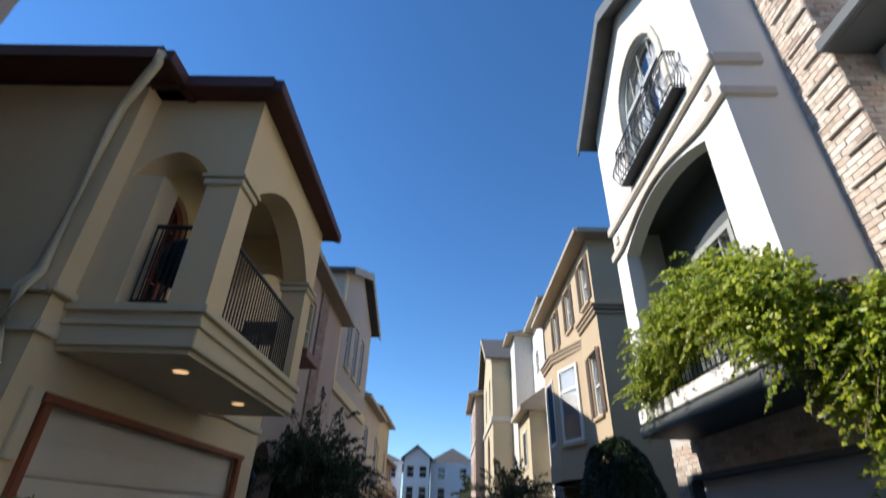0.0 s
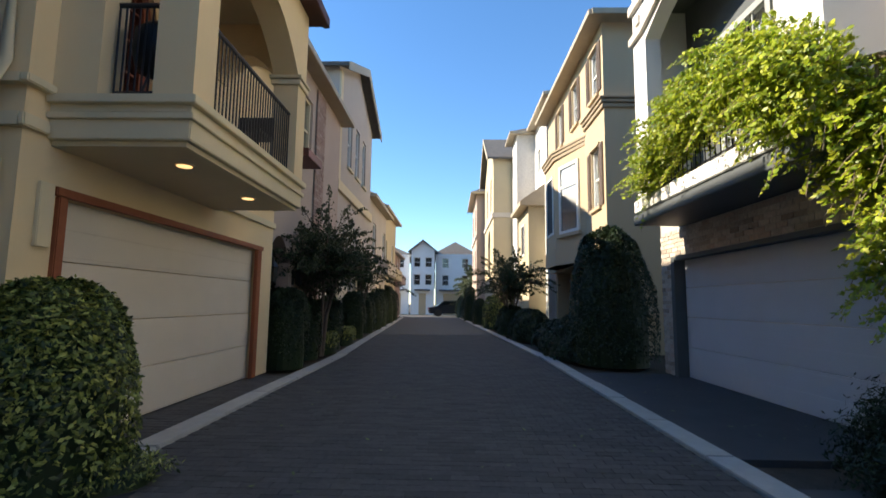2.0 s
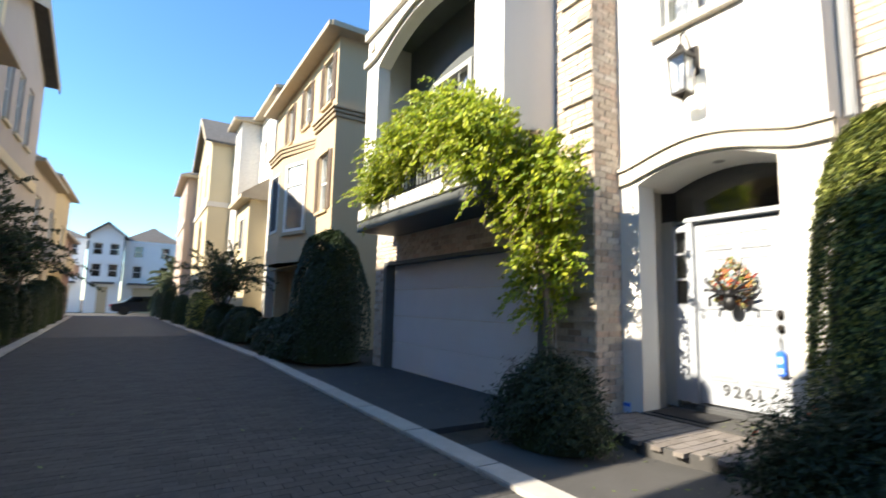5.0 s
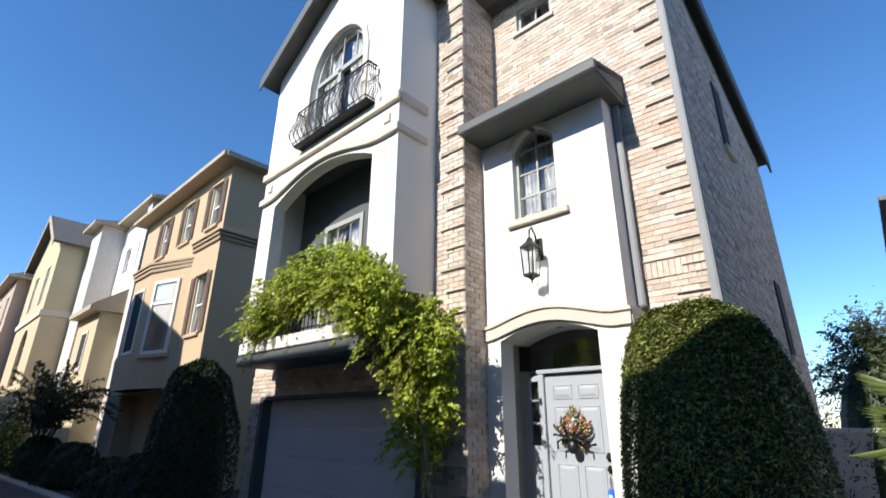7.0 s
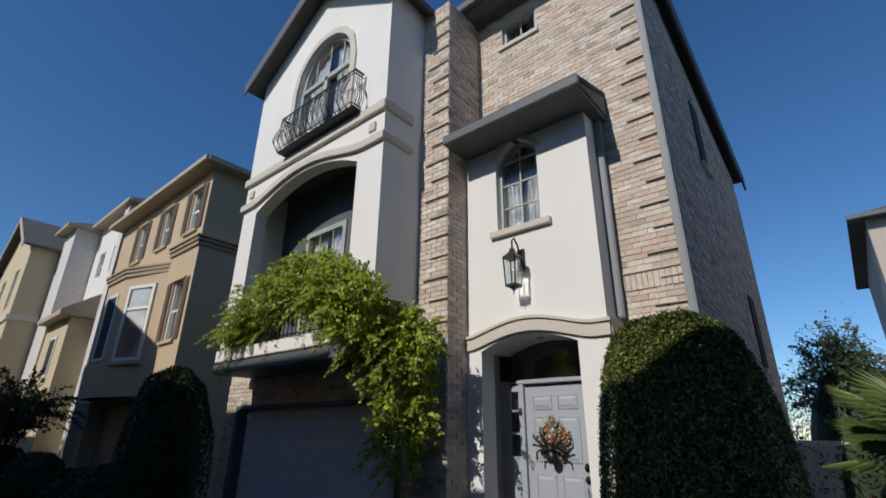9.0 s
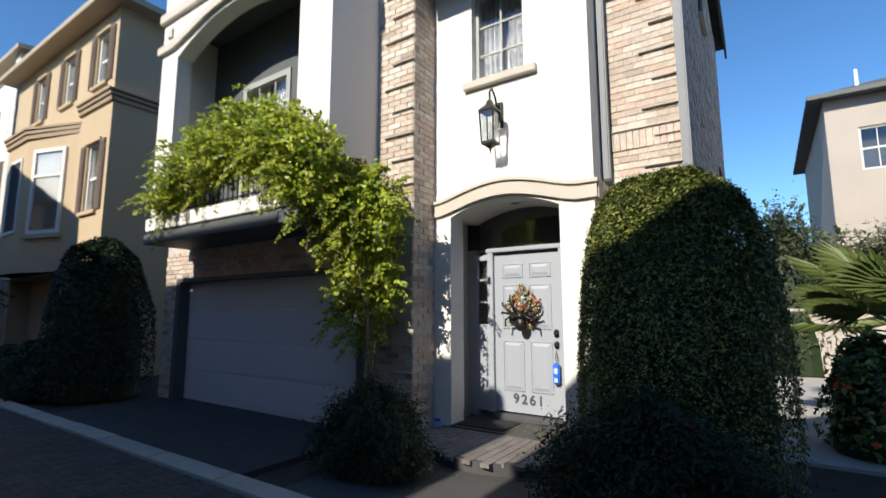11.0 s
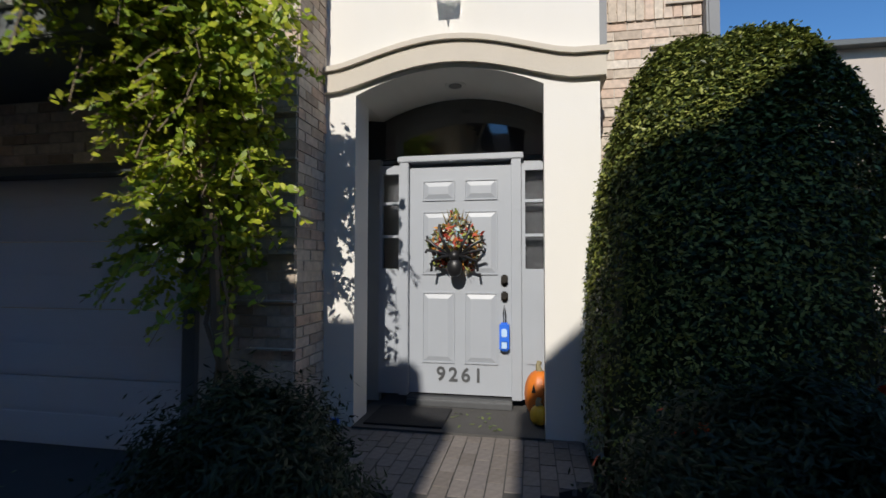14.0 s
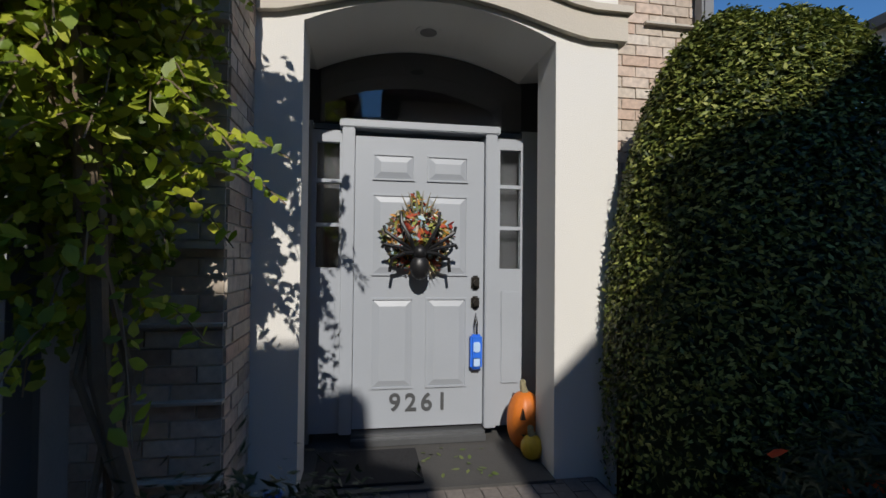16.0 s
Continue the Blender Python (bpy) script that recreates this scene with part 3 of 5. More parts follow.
# arched upper window
window(A, -1.23, 2.58, 4.32, 6.95, 8.20, cols=4, rows=1, rise=0.90, frame="greytrim", curtain=True, w=0.09)
part("transom_bar", B(-1.25, -1.18, 2.66, 4.24, 8.12, 8.22), "greytrim", A)
part("mullion", B(-1.25, -1.18, 3.40, 3.50, 7.0, 8.2), "greytrim", A)
bm = bmesh.new()
o, i2 = arch_pts(2.44, 4.46, 8.20, 1.04, 20), arch_pts(2.58, 4.32, 8.20, 0.90, 20)
for k in range(len(o) - 1):
    prism(bm, [i2[k], i2[k + 1], o[k + 1], o[k]], -1.35, -1.30)
bx(bm, -1.35, -1.30, 2.44, 2.58, 6.72, 8.20)
bx(bm, -1.35, -1.30, 4.32, 4.46, 6.72, 8.20)
part("window_surround", bm, "sand", A)
# roofs
gc = (G0 + G1) / 2
def gable_roof(parent, x0, x1, y0, y1, ze, zr, over, material, fascia, th=0.12):
    yc = (y0 + y1) / 2
    s = (zr - ze) / ((y1 - y0) / 2)
    for sg in (-1, 1):
        ye = y0 - over if sg < 0 else y1 + over
        bm = bmesh.new()
        prism(bm, [(ye, ze - over * s), (yc, zr), (yc, zr + th), (ye, ze - over * s + th)], x0, x1)
        part("roof_slope", bm, material, parent)
        bm = bmesh.new()
        prism(bm, [(ye, ze - over * s - 0.16), (yc, zr - 0.16), (yc, zr + th + 0.02), (ye, ze - over * s + th + 0.02)], x0 - 0.03, x0)
        part("barge_board", bm, fascia, parent)
gable_roof(A, -1.66, 4.0, G0, G1, 9.13, 10.50, 0.26, "roof", "fascia")
bm = bmesh.new()
prism(bm, [(-0.05, 9.18), (6.75, 7.28), (6.75, 7.42), (-0.05, 9.34)], BY - 0.16, G0 + 0.1, "y")
part("roof_slope", bm, "roof", A)
part("gutter", B(-0.14, -0.03, BY - 0.2, G0, 9.12, 9.27, 0.012), "fascia", A)
part("soffit", B(-0.03, 0.45, BY - 0.16, G0, 9.10, 9.16), "fascia", A)
bm = bmesh.new()
prism(bm, [(-0.05, 8.95), (6.75, 7.05), (6.75, 7.44), (-0.05, 9.36)], BY - 0.20, BY - 0.16, "y")
part("verge", bm, "fascia", A)
part("downspout", B(BX - 0.13, BX - 0.03, BY - 0.02, BY + 0.075, 0.1, 9.1, 0.015), "pipe", A)
part("downspout", B(0.30, 0.39, -1.25, -1.16, 2.95, 5.86, 0.015), "pipe", A)
for (xa, za) in ((2.6, 5.9), (4.4, 2.7)):
    # flat near-black plate paints the dark of the window recess
    part("side_window", B(xa, xa + 0.5, BY - 0.035, BY - 0.02, za, za + 1.3, 0.004), "dark", A, "narrow dark side window")
    part("side_sill", B(xa - 0.08, xa + 0.58, BY - 0.08, BY - 0.02, za - 0.09, za, 0.006), "sand", A)

# porch
P = thing("porch", "raised paved porch with a curved front edge", "porch", kind="structure")
bm = bmesh.new()
edge = [(-0.66, -1.02)] + [(-0.66 - 0.36 * math.sin(math.pi * i / 12), -1.02 + 1.80 * i / 12) for i in range(1, 12)] + [(-0.66, 0.78)]
prism(bm, edge + [(0.76, 0.78), (0.76, -1.02)], -0.05, 0.105, "z")
part("porch_slab", bm, "asphalt", P)
walkslab = part("walkway", B(KR + 0.24, -0.6, -1.1, 0.95, -0.2, -0.004), "asphalt")
tagged(walkslab, "short grey path from the lane to the porch", "path", kind="structure")
bm = bmesh.new()
bx(bm, -0.04, 0.9, -0.752, 0.688, 0.10, 0.128)
part("threshold_slab", bm, "asphalt", P)

# entrance door with its side lights
D = thing("front_door", "pale grey panelled front door, closed, with house number", "door", (0.665, -0.035, 0.2))
def dpart(name, bm, material, label="", parent=None, smooth=False):
    o = part(name, bm, material, parent or D, label, smooth)
    return o
bm = bmesh.new()
bx(bm, 0.0, 0.045, -0.455, 0.455, 0.02, 2.03)
dpart("leaf", bm, "door")
for (y0, y1) in ((0.055, 0.325), (-0.325, -0.055)):
    for (z0, z1) in ((0.30, 0.90), (1.08, 1.62), (1.74, 1.90)):
        bm = bmesh.new()
        # raised field with sloped margin inside a thin moulding
        for (a0, a1, b0, b1) in ((y0 - .012, y1 + .012, z0 - .012, z0), (y0 - .012, y1 + .012, z1, z1 + .012), (y0 - .012, y0, z0, z1), (y1, y1 + .012, z0, z1)):
            bx(bm, -0.012, 0.001, a0, a1, b0, b1)
        r = 0.045
        lo = [bm.verts.new((-0.002, y, z)) for y, z in ((y0, z0), (y1, z0), (y1, z1), (y0, z1))]
        hi = [bm.verts.new((-0.016, y, z)) for y, z in ((y0 + r, z0 + r), (y1 - r, z0 + r), (y1 - r, z1 - r), (y0 + r, z1 - r))]
        for k in range(4):
            bm.faces.new((lo[k], hi[k], hi[(k + 1) % 4], lo[(k + 1) % 4]))
        bm.faces.new(hi[::-1])
        bmesh.ops.recalc_face_normals(bm, faces=bm.faces)
        dpart("door_panel", bm, "door")
for sg in (-1, 1):
    y = sg * 0.50
    dpart("jamb", B(-0.05, 0.08, y - 0.042, y + 0.042, 0.0, 2.10, 0.006), "door")
    ya, yb = sorted((sg * 0.545, sg * 0.745))
    bm = bmesh.new()
    wall(bm, 0.0, 0.05, ya, yb, 0.0, 2.06, [(ya + 0.015, yb - 0.03, 1.12, 1.40), (ya + 0.015, yb - 0.03, 1.425, 1.70), (ya + 0.015, yb - 0.03, 1.725, 1.98)])
    sl = dpart("side_light", bm, "door", "grey side light with three dark panes")
    part("lower_panel", B(-0.012, 0.001, ya + 0.03, yb - 0.04, 0.30, 0.96, 0.006), "door", sl)
    for z0, z1 in ((1.12, 1.40), (1.425, 1.70), (1.725, 1.98)):
        pn = part("pane", B(0.022, 0.028, ya + 0.015, yb - 0.03, z0, z1), "glass", sl)
        pn.visible_shadow = False
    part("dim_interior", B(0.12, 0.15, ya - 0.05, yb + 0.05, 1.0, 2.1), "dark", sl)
dpart("head", B(-0.06, 0.08, -0.56, 0.56, 2.075, 2.13, 0.006), "door")
dpart("surround_wall", B(0.03, 0.10, 0.746, 0.96, -0.08, 2.13), "greytrim")
dpart("surround_wall", B(0.03, 0.10, -0.96, -0.746, -0.08, 2.13), "greytrim")
# not a wall: near-black sheet painting the darkness behind the transom glass
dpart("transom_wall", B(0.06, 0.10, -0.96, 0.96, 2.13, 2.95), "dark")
dpart("transom_pane", B(0.044, 0.050, -0.745, 0.70, 2.132, 2.88), "glass").visible_shadow = False
for k, (x, z, h2) in enumerate(((-0.10, -0.04, 0.05), (-0.07, -0.005, 0.035))):
    dpart("threshold", B(x, 0.05, -0.46, 0.46, z - 0.03, z + h2 - 0.03, 0.006), "steel", "dark metal threshold")
for z, h2 in ((1.02, 0.10), (0.88, 0.09)):
    bm = bmesh.new()
    bx(bm, -0.025, 0.0, -0.425, -0.365, z - h2 / 2, z + h2 / 2, 0.012)
    bmesh.ops.create_cone(bm, cap_ends=True, segments=14, radius1=0.022, radius2=0.018, depth=0.05, matrix=Matrix.Translation((-0.03, -0.395, z)) @ Matrix.Rotation(math.pi / 2, 4, "Y"))
    dpart("lock", bm, "bronze", "dark bronze lock")
def digit(text, y, z):
    cu = bpy.data.curves.new("house_number", "FONT")
    cu.body, cu.size, cu.extrude, cu.align_x, cu.offset = "6" if text == "9" else text, 0.168, 0.004, "CENTER", 0.003
    tmp = bpy.data.objects.new("tmp", cu)
    scene.collection.objects.link(tmp)
    dg = bpy.context.evaluated_depsgraph_get()
    me = bpy.data.meshes.new_from_object(tmp.evaluated_get(dg))
    bpy.data.objects.remove(tmp)
    if text == "9":
        me.transform(Matrix.Translation((0, 0.118, 0)) @ Matrix.Rotation(math.pi, 4, "Z"))
    me.transform(Matrix.Translation((-0.006, y, z)) @ Matrix.Rotation(-math.pi / 2, 4, "Z") @ Matrix.Rotation(math.pi / 2, 4, "X"))
    me.materials.clear()
    me.materials.append(M["steel"])
    o = new("house_number", me)
    o.parent = D
    o["label"] = "dark metal digit of the house number"
for c, y in zip("9261", (0.165, 0.055, -0.055, -0.165)):
    digit(c, y, 0.135)

# garage door
def garage_door(x, face, y0, y1, z1, material, label, panels=4, z0=0.0):
    t = thing("garage_door", label, "garage door", (x, (y0 + y1) / 2, z0))
    h = (z1 - z0) / panels
    hw = (y1 - y0) / 2
    for k in range(panels):
        bm = B(-0.02, 0.02, -hw, hw, k * h + 0.004, (k + 1) * h - 0.004, 0.004)
        n = 1
        for i in range(n):
            w = 2 * hw / n
            ya = -hw + i * w + 0.03
            bx(bm, *sorted((face * 0.018, face * 0.027)), ya, ya + w - 0.06, k * h + 0.035, k * h + h * 0.5 - 0.012, 0.004)
            bx(bm, *sorted((face * 0.018, face * 0.027)), ya, ya + w - 0.06, k * h + h * 0.5 + 0.012, (k + 1) * h - 0.035, 0.004)
        part("section", bm, material, t)
    return t
garage_door(-0.47, -1, 1.62, 5.95, 2.03, "garage", "white sectional garage door, closed, in shade")

# ---- cream house with the balcony, across the lane ----
LX = -7.72
C = thing("house", "cream stucco townhouse with an arched corner balcony", "house")
part("front_wall", wall(bmesh.new(), LX - 0.25, LX, 0.85, 5.80, 0, 5.16, [(1.27, 5.17, 0, 2.02), (1.55, 2.25, 2.8, 4.1, 0.35), (2.55, 3.55, 2.8, 4.1, 0.5)]), "cream", C)
part("side_wall", B(-12.6, LX - 0.25, 0.85, 1.10, 0, 5.16), "cream", C)
part("far_wall", B(-12.6, LX - 0.25, 5.55, 5.80, 0, 5.16), "cream", C)
for z0, h, d in ((2.46, 0.10, 0.05), (2.78, 0.07, 0.07)):
    part("belt_course", B(LX, LX + d, 0.85 - d, 1.04, z0, z0 + h, 0.01), "creamtrim", C)
    part("belt_course", B(LX, LX + d, 3.80, 5.8, z0, z0 + h, 0.01), "creamtrim", C)
    part("belt_course", B(-12, LX, 0.85 - d, 0.85, z0, z0 + h), "creamtrim", C)
# balcony box
X1, Y0, Y1 = -6.60, 1.06, 3.78
part("balcony_floor", B(LX, X1, Y0, Y1, 2.44, 2.66, 0.008), "creamtrim", C)
part("balcony_soffit", B(LX, X1 - 0.05, Y0 + 0.05, Y1 - 0.05, 2.40, 2.44), "creamtrim", C)
for z0, h, d in ((2.60, 0.05, 0.03), (2.72, 0.07, 0.05), (2.66, 0.09, 0.0)):
    bm = B(LX, X1 + d, Y0 - d, Y1 + d, z0, z0 + h, 0.006)
    part("moulding", bm, "creamtrim", C)
for y0 in (Y0, Y1 - 0.32):
    part("pillar", B(X1 - 0.32, X1, y0, y0 + 0.32, 2.79, 4.12), "cream", C)
    part("capital", B(X1 - 0.35, X1 + 0.03, y0 - 0.03, y0 + 0.35, 4.02, 4.09, 0.008), "creamtrim", C)
    part("capital", B(X1 - 0.37, X1 + 0.05, y0 - 0.05, y0 + 0.37, 4.10, 4.14, 0.006), "creamtrim", C)
bm = bmesh.new()
a = arch_pts(Y0 + 0.32, Y1 - 0.32, 4.13, 0.55)
prism(bm, [(Y0, 4.13)] + a + [(Y1, 4.13), (Y1, 5.15), (Y0, 5.15)], X1 - 0.32, X1)
part("front_arch", bm, "cream", C)
for ya in (Y0, Y1 - 0.32):
    bm = bmesh.new()
    a = arch_pts(LX + 0.03, X1 - 0.32, 4.13, 0.30)
    prism(bm, [(LX + 0.002, 4.13)] + a + [(X1 - 0.321, 5.15), (LX + 0.002, 5.15)], ya, ya + 0.30, "y")
    part("side_arch", bm, "cream", C)
part("balcony_ceiling", B(LX, X1 - 0.32, Y0 + 0.3, Y1 - 0.32, 4.86, 5.0), "creamtrim", C)
for (ya, yb, r) in ((1.55, 2.25, 0.35), (2.55, 3.55, 0.5)):
    window(C, LX - 0.06, ya, yb, 2.8, 4.1, face=1, cols=3, rows=4, rise=r, frame="redwood", w=0.13)
part("wall_stub", B(LX + 0.001, LX + 0.36, Y0 + 0.002, Y0 + 0.28, 2.79, 4.13), "cream", C)
part("rear_wall", B(-12.85, -12.6, 0.85, 5.80, 0, 5.16), "cream", C)
# unseen box added to keep sun off the garage door opposite
part("upper_storey", B(-12.6, -9.3, 2.75, 6.5, 5.2, 7.97), "cream", C)
# garage surround and down pipe
part("garage_casing", B(LX - 0.02, LX + 0.04, 5.10, 5.26, 0, 2.02, 0.008), "rust", C, "rust-red wooden casing")
part("garage_casing", B(LX - 0.02, LX + 0.04, 1.20, 1.29, 0, 2.02, 0.008), "rust", C, "rust-red wooden casing")
part("garage_casing", B(LX - 0.02, LX + 0.05, 1.16, 5.30, 2.02, 2.09, 0.008), "rust", C, "rust-red wooden casing")
part("wall_strip", B(LX, LX + 0.04, 1.02, 1.15, 1.6, 2.1, 0.006), "creamtrim", C)
bm = bmesh.new()
rod(bm, [(-7.44, 0.50, 5.2), (-7.46, 0.52, 5.05), (-7.80, 0.74, 4.75), (-7.84, 0.78, 4.5), (-7.84, 0.78, 2.95), (-7.86, 0.71, 2.75), (-7.86, 0.71, 2.4), (-7.84, 0.78, 2.2), (-7.84, 0.78, 0.1)], 0.045, 10)
part("downspout", bm, "creamtrim", C, smooth=True)
garage_door(LX - 0.10, 1, 1.27, 5.17, 2.02, "garagecream", "cream sectional garage door, closed, in rust-red casing")
def soffit_lamp(x, y):
    t = thing("downlight", "round recessed downlight glowing warm under the balcony", "lamp", (x, y, 2.40), "balcony downlights")
    bm = bmesh.new()
    bmesh.ops.create_cone(bm, cap_ends=True, segments=20, radius1=0.085, radius2=0.085, depth=0.012, matrix=Matrix.Translation((0, 0, -0.004)))
    part("trim_ring", bm, "creamtrim", t)
    bm = bmesh.new()
    bmesh.ops.create_cone(bm, cap_ends=True, segments=20, radius1=0.065, radius2=0.065, depth=0.01, matrix=Matrix.Translation((0, 0, -0.010)))
    part("bulb", bm, "lamp", t, "warm glowing lens")
soffit_lamp(-6.95, 1.62)
soffit_lamp(-6.95, 2.95)
# balcony rails
def rail(label, p0, p1, z0, z1, n):
    t = thing("balcony_railing", label, "railing", (p0[0], p0[1], z0))
    d = Vector((p1[0] - p0[0], p1[1] - p0[1], 0))
    for z, r in ((z1 - z0, 0.022), (0.08, 0.014)):
        part("rail_bar", rod(bmesh.new(), [(0, 0, z), (d.x, d.y, z)], r, 8), "ironblue", t)
    me = None
    for i in range(n + 1):
        q = d * (i / n)
        if me is None:
            b = rod(bmesh.new(), [(0, 0, 0), (0, 0, z1 - z0)], 0.009, 6)
            o = part("baluster", b, "ironblue", t)
            me = o.data
        else:
            o = new("baluster", me)
            o.parent = t
        o.location = (q.x, q.y, 0)
    return t
rail("dark iron balcony railing between cream pillars", (X1 - 0.10, Y0 + 0.33), (X1 - 0.10, Y1 - 0.33), 2.79, 3.62, 30)
rail("short dark iron railing on the balcony end", (LX + 0.40, Y0 + 0.12), (X1 - 0.33, Y0 + 0.12), 2.79, 3.62, 7)
# barbecue and chair on the balcony
t = thing("barbecue", "covered black barbecue standing on the balcony", "barbecue", (-7.12, 1.42, 2.79))
part("cover", lathe(bmesh.new(), [(0.02, 0.30), (0.17, 0.36), (0.21, 0.52), (0.20, 0.70), (0.12, 0.78), (0.02, 0.80)], seg=14), "black", t, smooth=True)
for k in range(3):
    a = k * 2.1
    part("leg", rod(bmesh.new(), [(0.16 * math.cos(a), 0.16 * math.sin(a), 0), (0.05 * math.cos(a), 0.05 * math.sin(a), 0.42)], 0.012), "black", t)
t = thing("patio_chair", "dark metal patio chair behind the railing", "chair", (-7.05, 3.1, 2.79))
part("seat", B(-0.22, 0.22, -0.22, 0.22, 0.40, 0.44, 0.01), "ironblue", t)
part("backrest", B(-0.22, 0.22, 0.19, 0.22, 0.44, 0.72, 0.01), "ironblue", t)
for sx in (-0.2, 0.2):
    for sy in (-0.2, 0.2):
        part("leg", rod(bmesh.new(), [(sx, sy, 0), (sx, sy, 0.41)], 0.014), "ironblue", t)

# house to the south, whose roof corner shows overhead
S = thing("house", "cream townhouse beside the start of the lane", "house")
part("wall", B(-16, LX, -8.5, -0.5, 0, 5.30), "greyst", S)
# unseen wall added across the gap, stops low sun reaching the lane
part("rear_wall", B(-12.2, -12.0, -0.5, 0.84, 0, 6.1), "greyst", S)
# unseen box added to shade the clipped hedge across the lane
part("upper_storey", B(-16, -9.0, -8.5, -0.5, 5.42, 7.7), "greyst", S)
# closing row behind the walk
S2 = thing("house", "plain stucco townhouse closing the lane behind", "house")
part("wall", B(-16, 9, -16, -14, 0, 8), "greyst", S2)
part("roof", B(-16.3, 9.3, -16.3, -13.7, 8, 8.3), "roof", S2)

# ---- plain row houses ----
def shutters(parent, x, face, y0, y1, z0, z1, material="shutter"):
    for ya, yb in ((y0 - 0.30, y0 - 0.05), (y1 + 0.05, y1 + 0.30)):
        bm = B(*sorted((x, x + face * 0.04)), ya, yb, z0, z1, 0.006)
        z = z0 + 0.05
        while z < z1 - 0.06:
            bx(bm, *sorted((x + face * 0.035, x + face * 0.052)), ya + 0.03, yb - 0.03, z, z + 0.03)
            z += 0.06
        part("shutter", bm, material, parent)


def hip(parent, x0, x1, y0, y1, z, rise, over, material="roof", fascia="tanfascia"):
    x0, x1, y0, y1 = x0 - over, x1 + over, y0 - over, y1 + over
    bm = bmesh.new()
    c = [bm.verts.new(p) for p in ((x0, y0, z), (x1, y0, z), (x1, y1, z), (x0, y1, z))]
    m = min(x1 - x0, y1 - y0) / 2
    if x1 - x0 > y1 - y0:
        r = [bm.verts.new((x0 + m, (y0 + y1) / 2, z + rise)), bm.verts.new((x1 - m, (y0 + y1) / 2, z + rise))]
        fs = [(c[0], c[1], r[1], r[0]), (c[1], c[2], r[1]), (c[2], c[3], r[0], r[1]), (c[3], c[0], r[0])]
    else:
        r = [bm.verts.new(((x0 + x1) / 2, y0 + m, z + rise)), bm.verts.new(((x0 + x1) / 2, y1 - m + 0.01, z + rise))]
        fs = [(c[0], c[1], r[0]), (c[1], c[2], r[1], r[0]), (c[2], c[3], r[1]), (c[3], c[0], r[0], r[1])]
    for f in fs:
        bm.faces.new(f)
    bm.faces.new(c[::-1])
    bmesh.ops.recalc_face_normals(bm, faces=bm.faces)
    part("roof", bm, material, parent)
    part("gutter", B(x0 - 0.04, x0 + 0.05, y0, y1, z - 0.13, z + 0.02, 0.01), fascia, parent)
    part("gutter", B(x1 - 0.05, x1 + 0.04, y0, y1, z - 0.13, z + 0.02, 0.01), fascia, parent)
    part("gutter", B(x0 + 0.05, x1 - 0.05, y0 - 0.04, y0 + 0.03, z - 0.13, z + 0.02), fascia, parent)
    part("soffit", B(x0 + 0.05, x1 - 0.05, y0 + 0.03, y1, z - 0.10, z - 0.06), fascia, parent)


# unseen slopes of these two roofs are steepened to shade the houses opposite
hip(S, -16, LX, -8.5, -0.5, 5.40, 7.6, 0.48, "roof", "roofbrown")
hip(C, -12.8, LX, 0.85, 5.80, 5.24, 3.1, 0.34, "roof", "roofbrown")
hip(C, -12, X1, 1.06, 3.78, 5.24, 0.5, 0.20, "roof", "roofbrown")
# tan house with the bay
R = thing("house", "three-storey tan stucco townhouse with a canted bay", "house")
FX = -0.66
RY0, RY1 = 9.5, 16.6
ops = [(9.95, 10.70, 3.8, 5.45), (9.95, 10.65, 6.9, 8.25), (12.0, 12.7, 6.9, 8.25), (14.1, 14.8, 6.9, 8.25)]
part("front_wall", wall(bmesh.new(), FX, FX + 0.25, RY0, RY1, 2.4, 8.75, ops), "tan", R)
part("side_wall", B(FX + 0.25, 9, RY0, RY0 + 0.25, 0, 8.75), "tan", R)
part("far_wall", B(FX + 0.25, 9, RY1 - 0.25, RY1, 0, 8.75), "tan", R)
part("ground_storey", B(0.1, 0.35, RY0 + 0.25, RY1 - 0.25, 0, 2.45), "tan", R)
part("ground_ceiling", B(FX + 0.25, 0.4, RY0 + 0.25, RY1 - 0.25, 2.4, 2.5), "tan", R)
part("porch_pier", B(FX, 0.1, RY0 + 0.0, RY0 + 0.6, 0, 2.4), "tan", R)
part("porch_pier", B(FX, 0.1, 11.2, 11.6, 0, 2.4), "tan", R)
part("entry_door", B(0.05, 0.1, 12.2, 13.2, 0.1, 2.1, 0.01), "whitetrim", R)
for (y0, y1, z0, z1) in ops:
    window(R, FX + 0.06, y0, y1, z0, z1, cols=1, rows=2, frame="whitetrim", curtain=True, w=0.06)
    shutters(R, FX, -1, y0, y1, z0, z1)
    part("sill", B(FX - 0.07, FX + 0.02, y0 - 0.08, y1 + 0.08, z0 - 0.09, z0, 0.008), "tan", R)
    part("lintel", B(FX - 0.05, FX, y0 - 0.05, y1 + 0.05, z1, z1 + 0.07, 0.006), "tan", R)
for z0, h, d in ((6.30, 0.10, 0.06), (6.42, 0.08, 0.10), (6.52, 0.05, 0.14)):
    part("cornice", B(FX - d, FX, RY0 - d, 11.3, z0, z0 + h, 0.008), "tantrim", R)
    part("cornice", B(FX, 4.0, RY0 - d, RY0, z0, z0 + h, 0.008), "tantrim", R)
